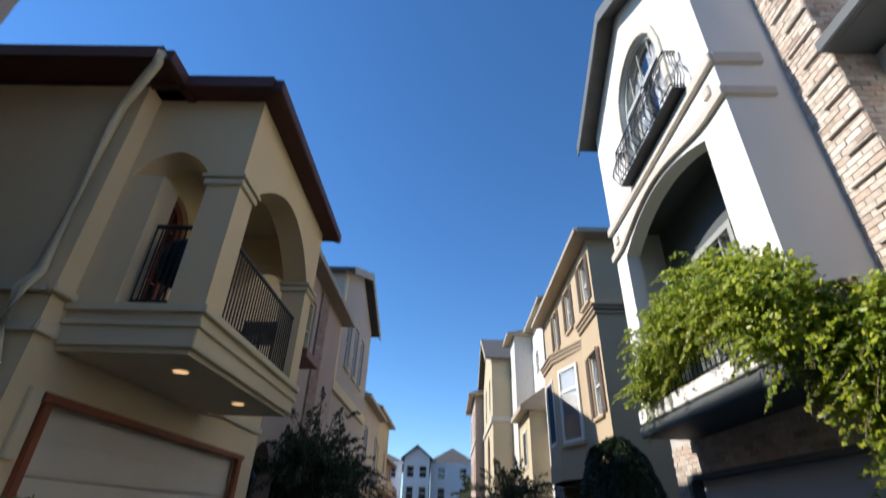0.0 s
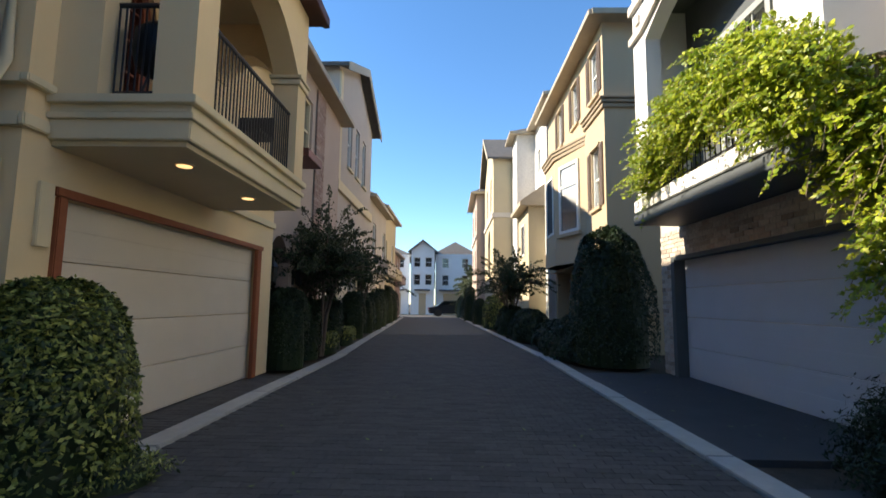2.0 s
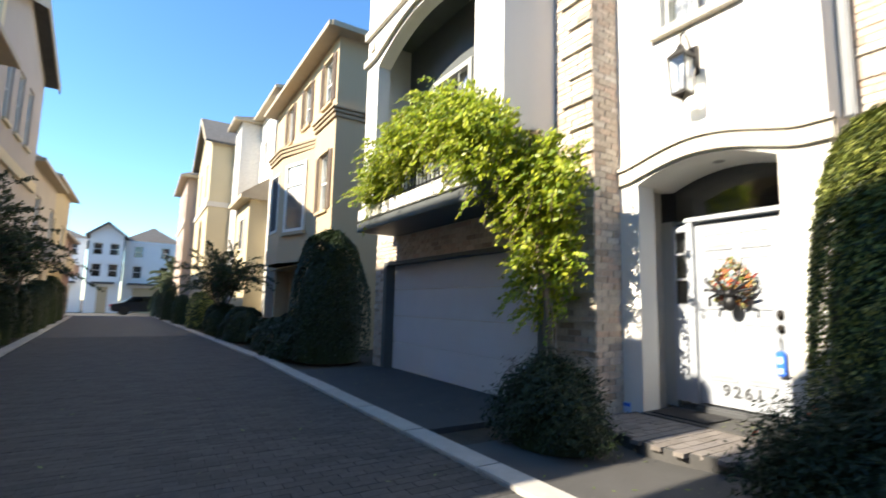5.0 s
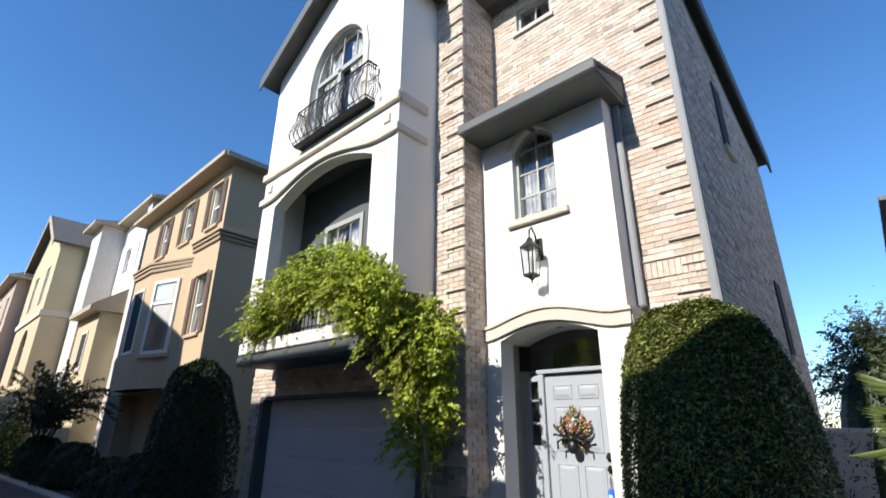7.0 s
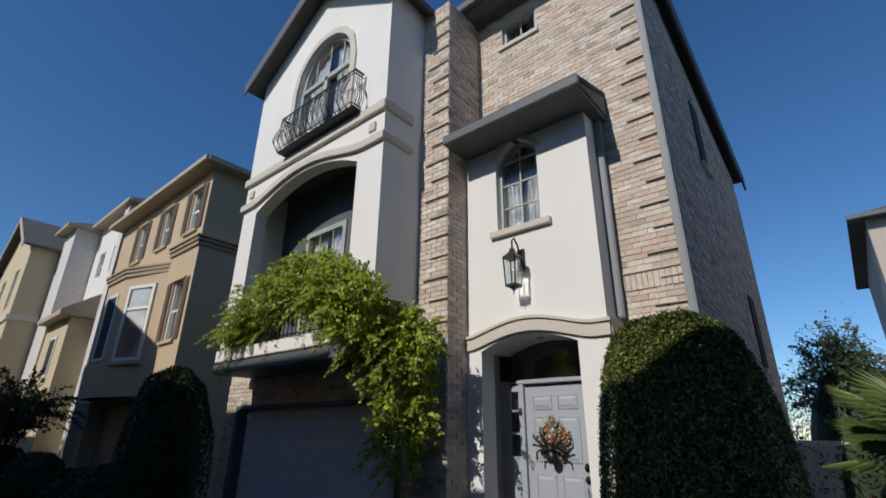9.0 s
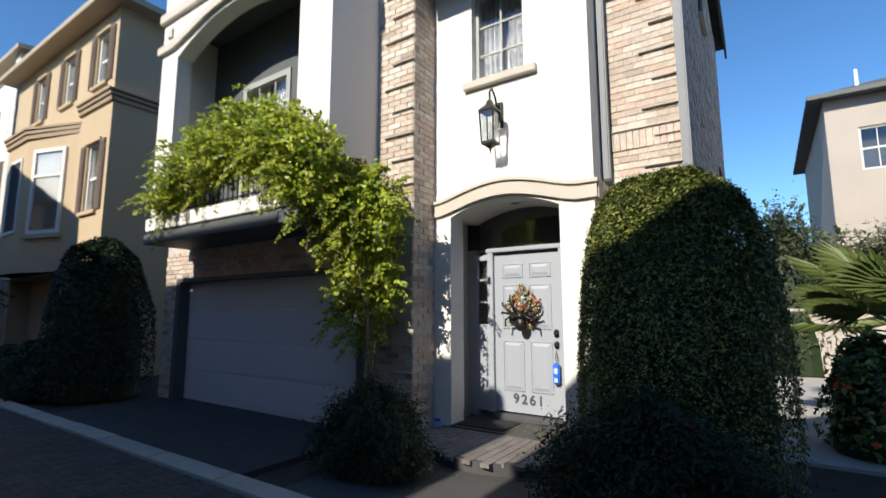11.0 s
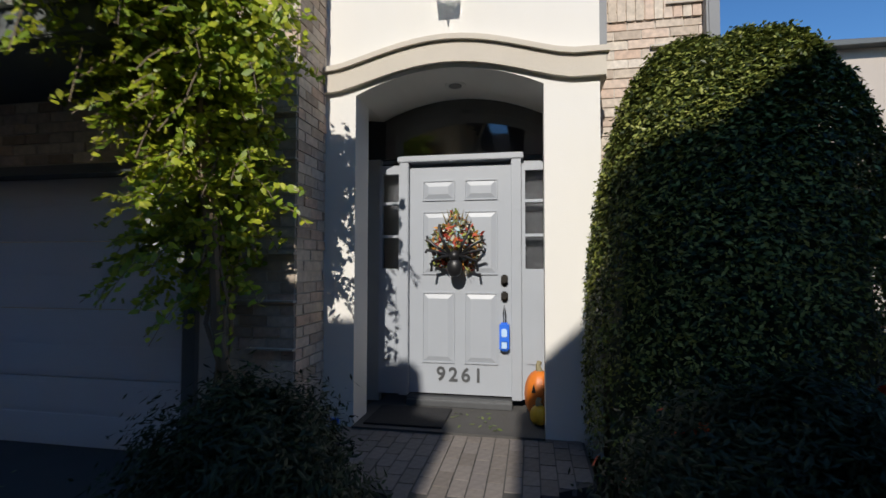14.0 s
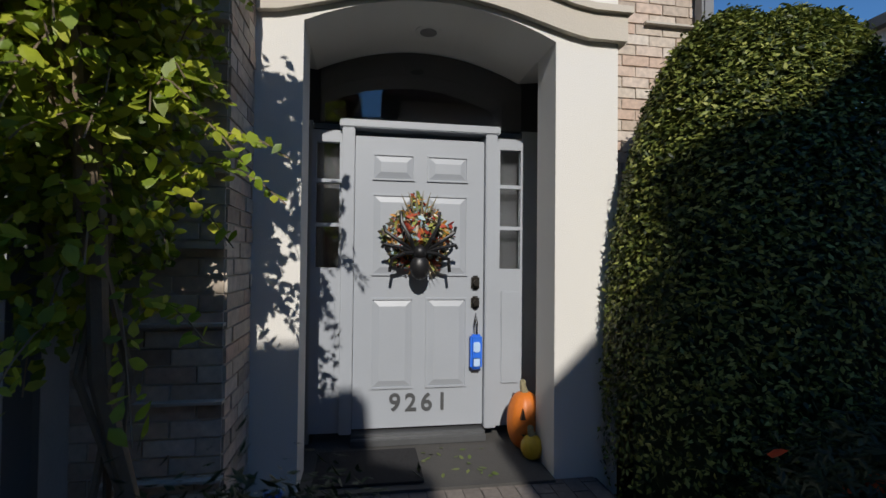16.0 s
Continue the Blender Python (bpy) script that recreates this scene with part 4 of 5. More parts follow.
# canted bay
BF = FX - 0.52
bm = bmesh.new()
prism(bm, [(FX, 11.35), (BF, 13.0), (BF, 14.6), (FX, 15.4)], 2.45, 6.0, "z")
part("bay", bm, "tan", R)
for z0, h, d in ((2.45, 0.5, 0.03), (5.92, 0.10, 0.06), (6.04, 0.08, 0.10), (6.14, 0.06, 0.14)):
    bm = bmesh.new()
    prism(bm, [(FX, 11.35 - d), (BF - d, 13.0 - d * 0.4), (BF - d, 14.6 + d * 0.4), (FX, 15.4 + d)], z0, z0 + h, "z")
    part("bay_cornice", bm, "tantrim" if z0 > 3 else "tan", R)
window(R, BF - 0.03, 13.3, 14.3, 3.5, 5.5, cols=1, rows=2, frame="whitetrim", w=0.08, backing=False, depth=0.03)
# near-black plate as the unlit room behind the bay glass
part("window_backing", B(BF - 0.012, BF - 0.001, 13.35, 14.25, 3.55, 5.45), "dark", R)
turn = Matrix.Translation((FX - 0.26, 12.175, 0)) @ Matrix.Rotation(math.atan2(0.52, 1.65), 4, "Z")
def on_cant(name, boxes, material):
    bm = bmesh.new()
    for q in boxes:
        bx(bm, *q)
    bm.transform(turn)
    return part(name, bm, material, R)
on_cant("bay_window", [(-0.06, 0, -0.56, -0.46, 3.4, 5.6), (-0.06, 0, 0.46, 0.56, 3.4, 5.6), (-0.06, 0, -0.46, 0.46, 3.4, 3.5), (-0.06, 0, -0.46, 0.46, 5.5, 5.6), (-0.05, 0, -0.46, 0.46, 4.86, 4.94)], "whitetrim")
on_cant("bay_blind", [(-0.012, -0.002, -0.46, 0.46, 3.5, 5.5)], "curtain")
on_cant("bay_pane", [(-0.028, -0.022, -0.46, 0.46, 3.5, 5.5)], "glass").visible_shadow = False
on_cant("sill", [(-0.10, 0, -0.64, 0.64, 3.30, 3.40)], "tan")
hip(R, FX, 9, RY0, RY1, 8.75, 2.0, 0.42, "roof", "tanfascia")

# whitewashed brick house
R3 = thing("house", "whitewashed brick townhouse with a small entry gable", "house")
part("front_wall", wall(bmesh.new(), -0.35, -0.1, 17.2, 21.5, 0, 10.1, [(18.2, 18.9, 7.6, 8.7), (19.9, 20.6, 7.6, 8.7)]), "brickwhite", R3)
part("side_wall", B(-0.1, 9, 17.2, 17.45, 0, 10.1), "greyst", R3)
part("wing", B(-1.27, 9, 21.5, 23.2, 0, 10.0), "brickwhite", R3)
part("pilaster", B(-0.6, -0.35, 17.2, 17.7, 0, 10.1), "brickwhite", R3)
window(R3, -0.29, 18.2, 18.9, 7.6, 8.7, cols=1, rows=2, frame="whitetrim")
window(R3, -0.29, 19.9, 20.6, 7.6, 8.7, cols=1, rows=2, frame="whitetrim")
part("entry_bay", B(-1.2, -0.35, 18.4, 21.49, 0, 5.6), "yellow", R3)
part("bay_window", B(-1.24, -1.2, 19.4, 20.3, 3.4, 4.9, 0.01), "whitetrim", R3)
# near-black plate instead of glass, the unlit room painted on
part("bay_pane", B(-1.25, -1.24, 19.5, 20.2, 3.5, 4.8), "dark", R3)
part("entry_roof", prism(bmesh.new(), [(-1.6, 5.5), (-1.6, 5.68), (-0.35, 6.6), (-0.35, 5.5)], 18.1, 21.49, "y"), "tanfascia", R3)
hip(R3, -0.35, 9, 17.2, 21.5, 10.1, 1.6, 0.4, "roof", "tanfascia")
hip(R3, -1.27, 9, 21.6, 23.1, 10.0, 0.6, 0.35, "roof", "tanfascia")
# tall ochre house
R4 = thing("house", "tall ochre stucco townhouse with a steep front gable", "house")
part("front_wall", wall(bmesh.new(), -2.3, -2.05, 23.4, 30, 0, 9.3, [(24.6, 25.5, 6.6, 8.4), (25.6, 27.3, 3.0, 4.8, 0.8), (27.4, 28.3, 6.6, 8.4)]), "yellow", R4)
part("side_wall", B(-2.05, 9, 23.4, 23.65, 0, 9.3), "yellow", R4)
part("side_belt", B(-2.34, 0, 23.33, 23.4, 5.9, 6.15), "sand", R4)
part("belt_course", B(-2.38, -2.3, 23.4, 30, 5.9, 6.15), "sand", R4)
part("gable", prism(bmesh.new(), [(23.4, 9.3), (30, 9.3), (26.7, 11.3)], -2.3, -2.05), "yellow", R4)
gable_roof(R4, -2.65, 9, 23.4, 30, 9.3, 11.35, 0.3, "roof", "tanfascia")
for y in (24.6, 27.4):
    window(R4, -2.24, y, y + 0.9, 6.6, 8.4, cols=1, rows=2, frame="whitetrim")
window(R4, -2.24, 25.6, 27.3, 3.0, 4.8, cols=2, rows=2, rise=0.8, frame="tantrim")
# two more beyond
for (x, y0, y1, h, m, lab) in ((-2.85, 30.5, 37, 8.9, "pinkst", "pale pink stucco townhouse further along the lane"), (3.0, 45, 55, 9.2, "tan", "tan townhouse near the end of the lane")):
    H = thing("house", lab, "house")
    hs = [(y0 + 1.2, y0 + 2.2, 3.4, 5.0), (y0 + 4.6, y0 + 5.6, 3.4, 5.0)]
    hs += [(a, b, 6.4, 8.0) for a, b, *_ in hs]
    part("front_wall", wall(bmesh.new(), x, x + 0.25, y0, y1, 0, h, hs), m, H)
    part("side_wall", B(x + 0.25, 9, y0, y0 + 0.25, 0, h), m, H)
    for a, b, z0, z1 in hs:
        window(H, x + 0.06, a, b, z0, z1, cols=1, rows=2)
    part("belt_course", B(x - 0.08, x, y0, y1, 5.7, 5.9), "sand", H)
    hip(H, x, 9, y0, y1, h, 2.2, 0.4, "roof", "tanfascia")

# ---- row beyond the cream house ----
L2 = thing("house", "pinkish stucco and brick townhouse beyond the balcony", "house")
l2 = [(6.6, 7.3, 4.5, 6.0), (8.1, 8.7, 4.5, 6.0)]
part("front_wall", wall(bmesh.new(), -8.25, -8.0, 6.18, 11.5, 0, 6.7, l2 + [(6.3, 7.5, 0, 2.0, 0.5), (9.8, 11.3, 0, 2.0)]), "pinkst", L2)
part("side_wall", B(-12.6, -8.25, 6.18, 6.4, 0, 6.7), "pinkst", L2)
part("rear_wall", B(-12.85, -12.6, 5.98, 11.5, 0, 6.7), "pinkst", L2)
for a, b, z0, z1 in l2:
    window(L2, -8.06, a, b, z0, z1, face=1, cols=1, rows=2, frame="creamtrim")
    part("sill", B(-8.02, -7.92, a - 0.08, b + 0.08, z0 - 0.08, z0), "creamtrim", L2)
part("window_awning", B(-8.0, -7.5, 6.9, 7.9, 4.15, 4.32, 0.01), "redwood", L2)
# near-black back puts the entry's deep shade into its colour
part("entry_back", B(-8.8, -8.7, 6.1, 7.6, 0, 2.6), "dark", L2)
part("entry_door", B(-8.7, -8.64, 6.35, 7.15, 0.05, 2.1), "redwood", L2)
part("garage_panel", B(-8.15, -8.1, 9.8, 11.3, 0, 2.0), "garagecream", L2)
part("garage_head", B(-8.0, -7.94, 9.72, 11.4, 2.0, 2.25), "redwood", L2)
brick_rows(-7.98, 1, 8.95, 9.7, 0, 6.5, "brickred", L2, seed=4, proud=0.03)
part("brick_backing", B(-8.0, -7.98, 8.95, 9.7, 0, 6.5), "mortar", L2)
hip(L2, -12.7, -8.0, 6.1, 11.5, 6.7, 1.5, 0.34, "roof", "tanfascia")
L3 = thing("house", "greige stucco townhouse with a front gable", "house")
l3 = [(13.0, 13.7, 5.7, 7.5), (14.3, 15.0, 5.7, 7.5), (15.6, 16.3, 5.7, 7.5)]
part("front_wall", wall(bmesh.new(), -8.35, -8.1, 11.6, 17.6, 0, 8.5, l3 + [(12.0, 14.2, 0, 2.1), (15.0, 17.2, 0, 2.1)]), "greyst", L3)
part("gable", prism(bmesh.new(), [(11.6, 8.5), (17.6, 8.5), (14.6, 9.75)], -8.35, -8.1), "greyst", L3)
part("side_wall", B(-16, -8.35, 11.6, 11.85, 0, 8.5), "greyst", L3)
for a, b, z0, z1 in l3:
    window(L3, -8.16, a, b, z0, z1, face=1, cols=1, rows=2)
    part("sill", B(-8.1, -8.02, a - 0.06, b + 0.06, z0 - 0.08, z0), "creamtrim", L3)
part("belt_course", B(-8.1, -8.0, 11.55, 17.6, 4.6, 4.9), "creamtrim", L3)
part("belt_course", B(-8.1, -8.03, 11.57, 17.6, 2.6, 2.75), "creamtrim", L3)
part("pilaster", B(-8.1, -8.04, 11.6, 11.9, 4.9, 8.4), "creamtrim", L3)
for a, b in ((12.0, 14.2), (15.0, 17.2)):
    part("garage_panel", B(-8.28, -8.22, a, b, 0, 2.1), "garagecream", L3)
for a in (11.7, 14.5):
    part("garage_post", B(-8.1, -7.98, a, a + 0.24, 0, 2.5), "yellow", L3)
gable_roof(L3, -16, -7.75, 11.6, 17.6, 8.5, 9.75, 0.3, "roof", "tanfascia")
for sg, ye in ((-1, 11.3), (1, 17.9)):
    part("verge_board", prism(bmesh.new(), [(ye, 8.22), (14.6, 9.6), (14.6, 9.9), (ye, 8.5)], -7.75, -7.71), "tanfascia", L3)
for (x, y0, y1, h, m, lab) in ((-8.25, 18.2, 23.7, 5.9, "greyst", "greige townhouse further along the lane"), (-8.5, 24.0, 30.5, 6.6, "yellow", "pale yellow townhouse further along the lane"), (-8.9, 31, 37.5, 4.9, "brickred", "dark red brick house near the end of the lane")):
    H = thing("house", lab, "house")
    hs = [(y0 + 1.2, y0 + 2.2, 3.4, 4.9), (y0 + 4.4, y0 + 5.4, 3.4, 4.9)]
    part("front_wall", wall(bmesh.new(), x - 0.25, x, y0, y1, 0, h, hs + [(y0 + 2.4, y0 + 4.3, 0, 2.1)]), m, H)
    part("side_wall", B(-16, x - 0.25, y0, y0 + 0.25, 0, h), m, H)
    part("garage_panel", B(x - 0.18, x - 0.12, y0 + 2.4, y0 + 4.3, 0, 2.1), "garagecream", H)
    part("balcony", B(x, x + 0.5, y0 + 3.0, y0 + 6.5, 2.6, 3.3, 0.02), m, H)
    for a, b, z0, z1 in hs:
        window(H, x - 0.06, a, b, z0, z1, face=1, cols=1, rows=2)
    hip(H, -16, x, y0, y1, h, 2.0, 0.35, "roof", "tanfascia")

for y in (6.22, 7.75):
    t = thing("wall_lantern", "small dark wall lantern beside the arched entry", "lantern", (-7.98, y, 1.55), "entry lanterns")
    part("back_plate", B(-0.02, 0.01, -0.05, 0.05, 0.0, 0.34, 0.008), "bronze", t)
    part("cage", lathe(bmesh.new(), [(0.03, -0.02), (0.07, 0.02), (0.09, 0.26), (0.11, 0.28), (0.03, 0.38), (0.01, 0.46)], (0.13, 0, 0), 6), "bronze", t)
    part("bracket", rod(bmesh.new(), [(0, 0, 0.30), (0.07, 0, 0.44), (0.13, 0, 0.44)], 0.012, 6), "bronze", t)
# white houses across the end of the lane
def end_house(x0, x1, y, h, apex, gable):
    E = thing("house", "white sided house across the end of the lane", "house")
    n = 2 if x1 - x0 < 4.5 else 3
    hs = []
    for k in range(n):
        xa = x0 + (x1 - x0) * (k + 0.5) / n - 0.35
        hs += [(xa, xa + 0.7, 2.9, 4.0), (xa, xa + 0.7, 4.7, 5.7)]
    part("front_wall", wall(bmesh.new(), y, y + 0.3, x0, x1, 0, h, hs + [(x0 + 0.5, x0 + 0.51, 0, 0.1)], "y"), "whitesid", E)
    for a, b, z0, z1 in hs:
        window(E, y + 0.08, a, b, z0, z1, face=-1, cols=1, rows=2, axis="y")
    part("side_wall", B(x0, x0 + 0.3, y + 0.3, y + 9, 0, h), "whitesid", E)
    part("garage_panel", B(x0 + 0.8, x1 - 0.8, y - 0.03, y - 0.001, 0, 2.1), "tan", E)
    part("porch_roof", B(x0 + 0.4, x1 - 0.4, y - 0.7, y - 0.002, 2.35, 2.5), "roof", E)
    if gable:
        bm = bmesh.new()
        prism(bm, [(x0, h), (x1, h), ((x0 + x1) / 2, apex)], y, y + 0.3, "y")
        part("gable", bm, "whitesid", E)
        for sg in (0, 1):
            bm = bmesh.new()
            xe = x0 - 0.3 if sg == 0 else x1 + 0.3
            prism(bm, [(xe, h - 0.25), ((x0 + x1) / 2, apex), ((x0 + x1) / 2, apex + 0.15), (xe, h - 0.10)], y - 0.4, y + 9, "y")
            part("roof_slope", bm, "roof", E)
    else:
        hip(E, x0, x1, y + 0.4, y + 9, h, apex - h, 0.4, "roof", "whitesid")
end_house(-8.6, -6.3, 45.0, 6.4, 7.3, True)
end_house(-6.2, -2.2, 46.0, 6.1, 7.7, False)
end_house(-14, -8.9, 46.0, 6.0, 7.4, False)

# neighbour beyond the side garden
N = thing("house", "greige stucco house beyond the side garden", "house")
part("side_wall", B(14.75, 24, -4.85, -4.6, 0, 8.4), "greyst", N)
part("front_wall", wall(bmesh.new(), 14.5, 14.75, -6.8, -4.6, 0, 8.4, [(-6.3, -5.4, 5.9, 7.3)]), "greyst", N)
window(N, 14.56, -6.3, -5.4, 5.9, 7.3, cols=2, rows=2)
part("wing_wall", wall(bmesh.new(), 13.2, 13.45, -13, -6.8, 0, 8.2, [(-8.6, -7.4, 2.4, 4.0), (-8.6, -7.4, 5.0, 6.9)]), "greyst", N)
part("wing_side", B(13.45, 14.5, -7.05, -6.8, 0, 8.2), "greyst", N)
for z0, z1 in ((2.4, 4.0), (5.0, 6.9)):
    window(N, 13.26, -8.6, -7.4, z0, z1, cols=2, rows=2)
    part("sill", B(13.1, 13.2, -8.7, -7.3, z0 - 0.1, z0, 0.008), "sand", N)
part("belt_course", B(13.12, 13.2, -13, -6.75, 4.4, 4.6), "sand", N)
hip(N, 14.5, 24, -12, -4.6, 8.45, 1.8, 0.45, "roof", "fascia")
hip(N, 13.2, 20, -13, -6.8, 8.25, 1.6, 0.4, "roof", "fascia")
part("vent_pipe", rod(bmesh.new(), [(15.2, -5.6, 8.6), (15.2, -5.6, 9.5)], 0.06, 10), "bamboo", N)
F1 = thing("garden_wall", "low pale rendered garden wall", "wall", kind="structure")
part("wall_panel", B(9.0, 9.2, -6.5, -1.6, 0, 1.45), "greyst", F1)
part("coping", B(8.94, 9.26, -6.5, -1.6, 1.45, 1.54, 0.01), "sand", F1)

# ---- planting ----
shrub("clipped_hedge", "tall dome-clipped evergreen shrub beside the porch", "shrub", -0.28, -1.88, 0.64, 0.87, 2.72, 120000, "leafhedge", 0.036, 11, 3.1, 0.02)
rose = shrub("shrub", "low dark sprawling shrub with red blossoms below the tall hedge", "shrub", -1.20, -1.80, 0.46, 0.80, 0.70, 28000, "leafdark", 0.052, 12, 2.0, 0.10, "low shrubs", loose=0.12)
shrub("shrub", "low dark shrub between driveway and porch path", "shrub", -1.48, 0.62, 0.42, 0.54, 0.64, 24000, "leafdark", 0.05, 13, 2.1, 0.13, "low shrubs", loose=0.12)
p, nr = dome_points(9, 0, 0, 0.52, 0.84, 0.80, 65, 2.0, 0.10)
leaves("blossom", p, nr, 0.075, "flower", rose, 6, 0.6, 0.9, True)
shrub("clipped_hedge", "rounded clipped shrub by the cream garage door", "shrub", -7.28, 0.72, 0.58, 0.52, 1.30, 22000, "leafhedge", 0.05, 14, 3.2, 0.04)
shrub("ground_cover", "low leafy ground cover spilling onto the kerb", "ground cover", -6.85, 0.80, 0.34, 0.30, 0.20, 2500, "leafhedge", 0.055, 19, 2.0, 0.12, loose=0.12)
shrub("clipped_hedge", "large rounded evergreen between two garages", "shrub", -1.25, 7.6, 0.85, 0.9, 2.75, 22000, "leafdark", 0.07, 15, 2.6, 0.05)
shrub("shrub", "dark mounded shrub at the lane edge", "shrub", -1.75, 8.6, 0.65, 1.1, 0.9, 8000, "leafdark", 0.08, 16, 2.2, 0.1, "low shrubs")
shrub("shrub", "dark mounded shrub at the lane edge", "shrub", -1.75, 10.6, 0.55, 1.3, 0.75, 7000, "leafdark", 0.08, 17, 2.4, 0.1, "low shrubs")
shrub("clipped_hedge", "column-clipped evergreen beside the cream house", "shrub", -7.62, 6.35, 0.42, 0.42, 1.42, 12000, "leafdark", 0.05, 18, 4, 0.03, "clipped columns")
for i, (x, y, r, h) in enumerate(((-7.68, 7.7, 0.36, 1.25), (-7.7, 9.8, 0.36, 1.3), (-7.85, 13.6, 0.42, 1.5), (-8.0, 16.4, 0.45, 1.5), (-8.0, 18.6, 0.45, 1.6), (-8.15, 21, 0.5, 1.8), (-8.4, 25, 0.6, 2.1), (-8.6, 29, 0.6, 1.9))):
    shrub("clipped_hedge", "dark clipped evergreen column along the lane", "shrub", x, y, r, r, h, 6000, "leafdark", 0.07, 30 + i, 3.6, 0.04, "clipped columns")
for i, (x, y, r, h) in enumerate(((-7.5, 8.9, 0.26, 0.5), (-7.55, 11.2, 0.26, 0.5))):
    shrub("shrub", "small boxed hedge at the kerb", "shrub", x, y, r, 0.55, h, 4000, "leafhedge", 0.06, 45 + i, 6, 0.02, "box hedges")
for i, (x, y, r, h) in enumerate(((-2.0, 13.5, 0.65, 1.0), (-2.2, 16.5, 0.65, 1.1), (-2.5, 20.5, 0.6, 1.5), (-2.95, 25.0, 0.45, 1.4), (-3.3, 30.2, 0.5, 2.2), (-3.6, 37.5, 0.6, 1.8), (-3.4, 34, 0.5, 2.2))):
    shrub("shrub", "dark rounded shrub along the lane", "shrub", x, y, r, r * 1.3, h, 6000, "leafdark" if i != 2 else "leafhedge", 0.08, 50 + i, 2.6, 0.08, "lane shrubs")


def crape(label, x, y, h, spread, seed, n=70, leaf="leaftree", per=130, size=0.085):
    """A vase-shaped small tree: several stems, arching shoots, leaves along them."""
    rnd = random.Random(seed)
    t = thing("tree", label, "tree", (x, y, 0))
    stems = bmesh.new()
    shoots = bmesh.new()
    pts, nrm = [], []
    for s in range(5):
        a = s * 1.26 + rnd.uniform(-0.3, 0.3)
        top = Vector((math.cos(a) * 0.35, math.sin(a) * 0.35, h * 0.45))
        rod(stems, [(0.06 * math.cos(a), 0.06 * math.sin(a), 0), (0.14 * math.cos(a), 0.14 * math.sin(a), h * 0.25), top], [0.05, 0.04, 0.03], 7)
    for s in range(n):
        a, e = rnd.uniform(0, 2 * math.pi), rnd.uniform(0.15, 1.35)
        base = Vector((rnd.uniform(-0.35, 0.35), rnd.uniform(-0.35, 0.35), h * rnd.uniform(0.35, 0.55)))
        ln = spread * rnd.uniform(0.55, 1.1)
        d = Vector((math.cos(a) * math.cos(e), math.sin(a) * math.cos(e), math.sin(e)))
        path = []
        for k in range(6):
            u = k / 5
            path.append(base + d * ln * u + Vector((0, 0, 0.25 * ln * (u - u * u) * 2 - 0.22 * ln * u * u * math.cos(e))))
        rod(shoots, path, [0.014, 0.012, 0.010, 0.008, 0.006, 0.004], 4)
        for k in range(per):
            u = rnd.random() ** 0.8
            i = min(4, int(u * 5))
            p = path[i].lerp(path[i + 1], u * 5 - i)
            o = Vector((rnd.gauss(0, 1), rnd.gauss(0, 1), rnd.gauss(0, 1))) * (0.10 * (1.15 - u))
            pts.append(p + o)
            nrm.append((o.x, o.y, abs(o.z) + 0.1))
    part("trunk", stems, "bark", t)
    part("limb_work", shoots, "bark", t)
    leaves("crown", [tuple(p) for p in pts], nrm, size, leaf, t, seed)
    return t
crape("dark small tree with arching shoots before the brick house", -7.5, 8.3, 3.7, 1.85, 3, 150, per=130, size=0.075)
crape("spindly small tree with sparse leaves along the lane", -2.25, 16.4, 3.5, 1.9, 5, 110, per=110)
crape("small tree with dark foliage further along the lane", -8.0, 15.2, 4.0, 1.2, 6, 60, per=110)
crape("tall pale tree above the far roofs", -2.3, 39.5, 5.0, 2.4, 8, 90, "leaffar", 130, 0.24)
crape("tall thin tree with yellowing leaves behind the garden wall", 10.5, -3.0, 4.8, 2.4, 9, 80, "leaffar", 70, 0.12)
crape("dark tree behind the garden wall", 12.0, -4.6, 3.6, 1.9, 10, 80, "leaftree", 120, 0.12)

# vine trained over the balcony and down the pier
V = thing("climbing_vine", "bright green climbing vine trailing over the balcony", "vine", (-1.05, 1.15, 0))
rnd = random.Random(21)
pts, nrm = [], []
def blob(cx, cy, cz, rx, ry, rz, n):
    for _ in range(n):
        a, b = rnd.uniform(0, 2 * math.pi), math.acos(rnd.uniform(-1, 1))
        r = rnd.uniform(0.55, 1.0) + max(0.0, rnd.gauss(0, 0.14))
        d = Vector((math.sin(b) * math.cos(a), math.sin(b) * math.sin(a), math.cos(b)))
        pts.append((cx + d.x * rx * r + 1.05, cy + d.y * ry * r - 1.15, cz + d.z * rz * r))
        nrm.append((d.x - 0.7, d.y, d.z + 0.5))
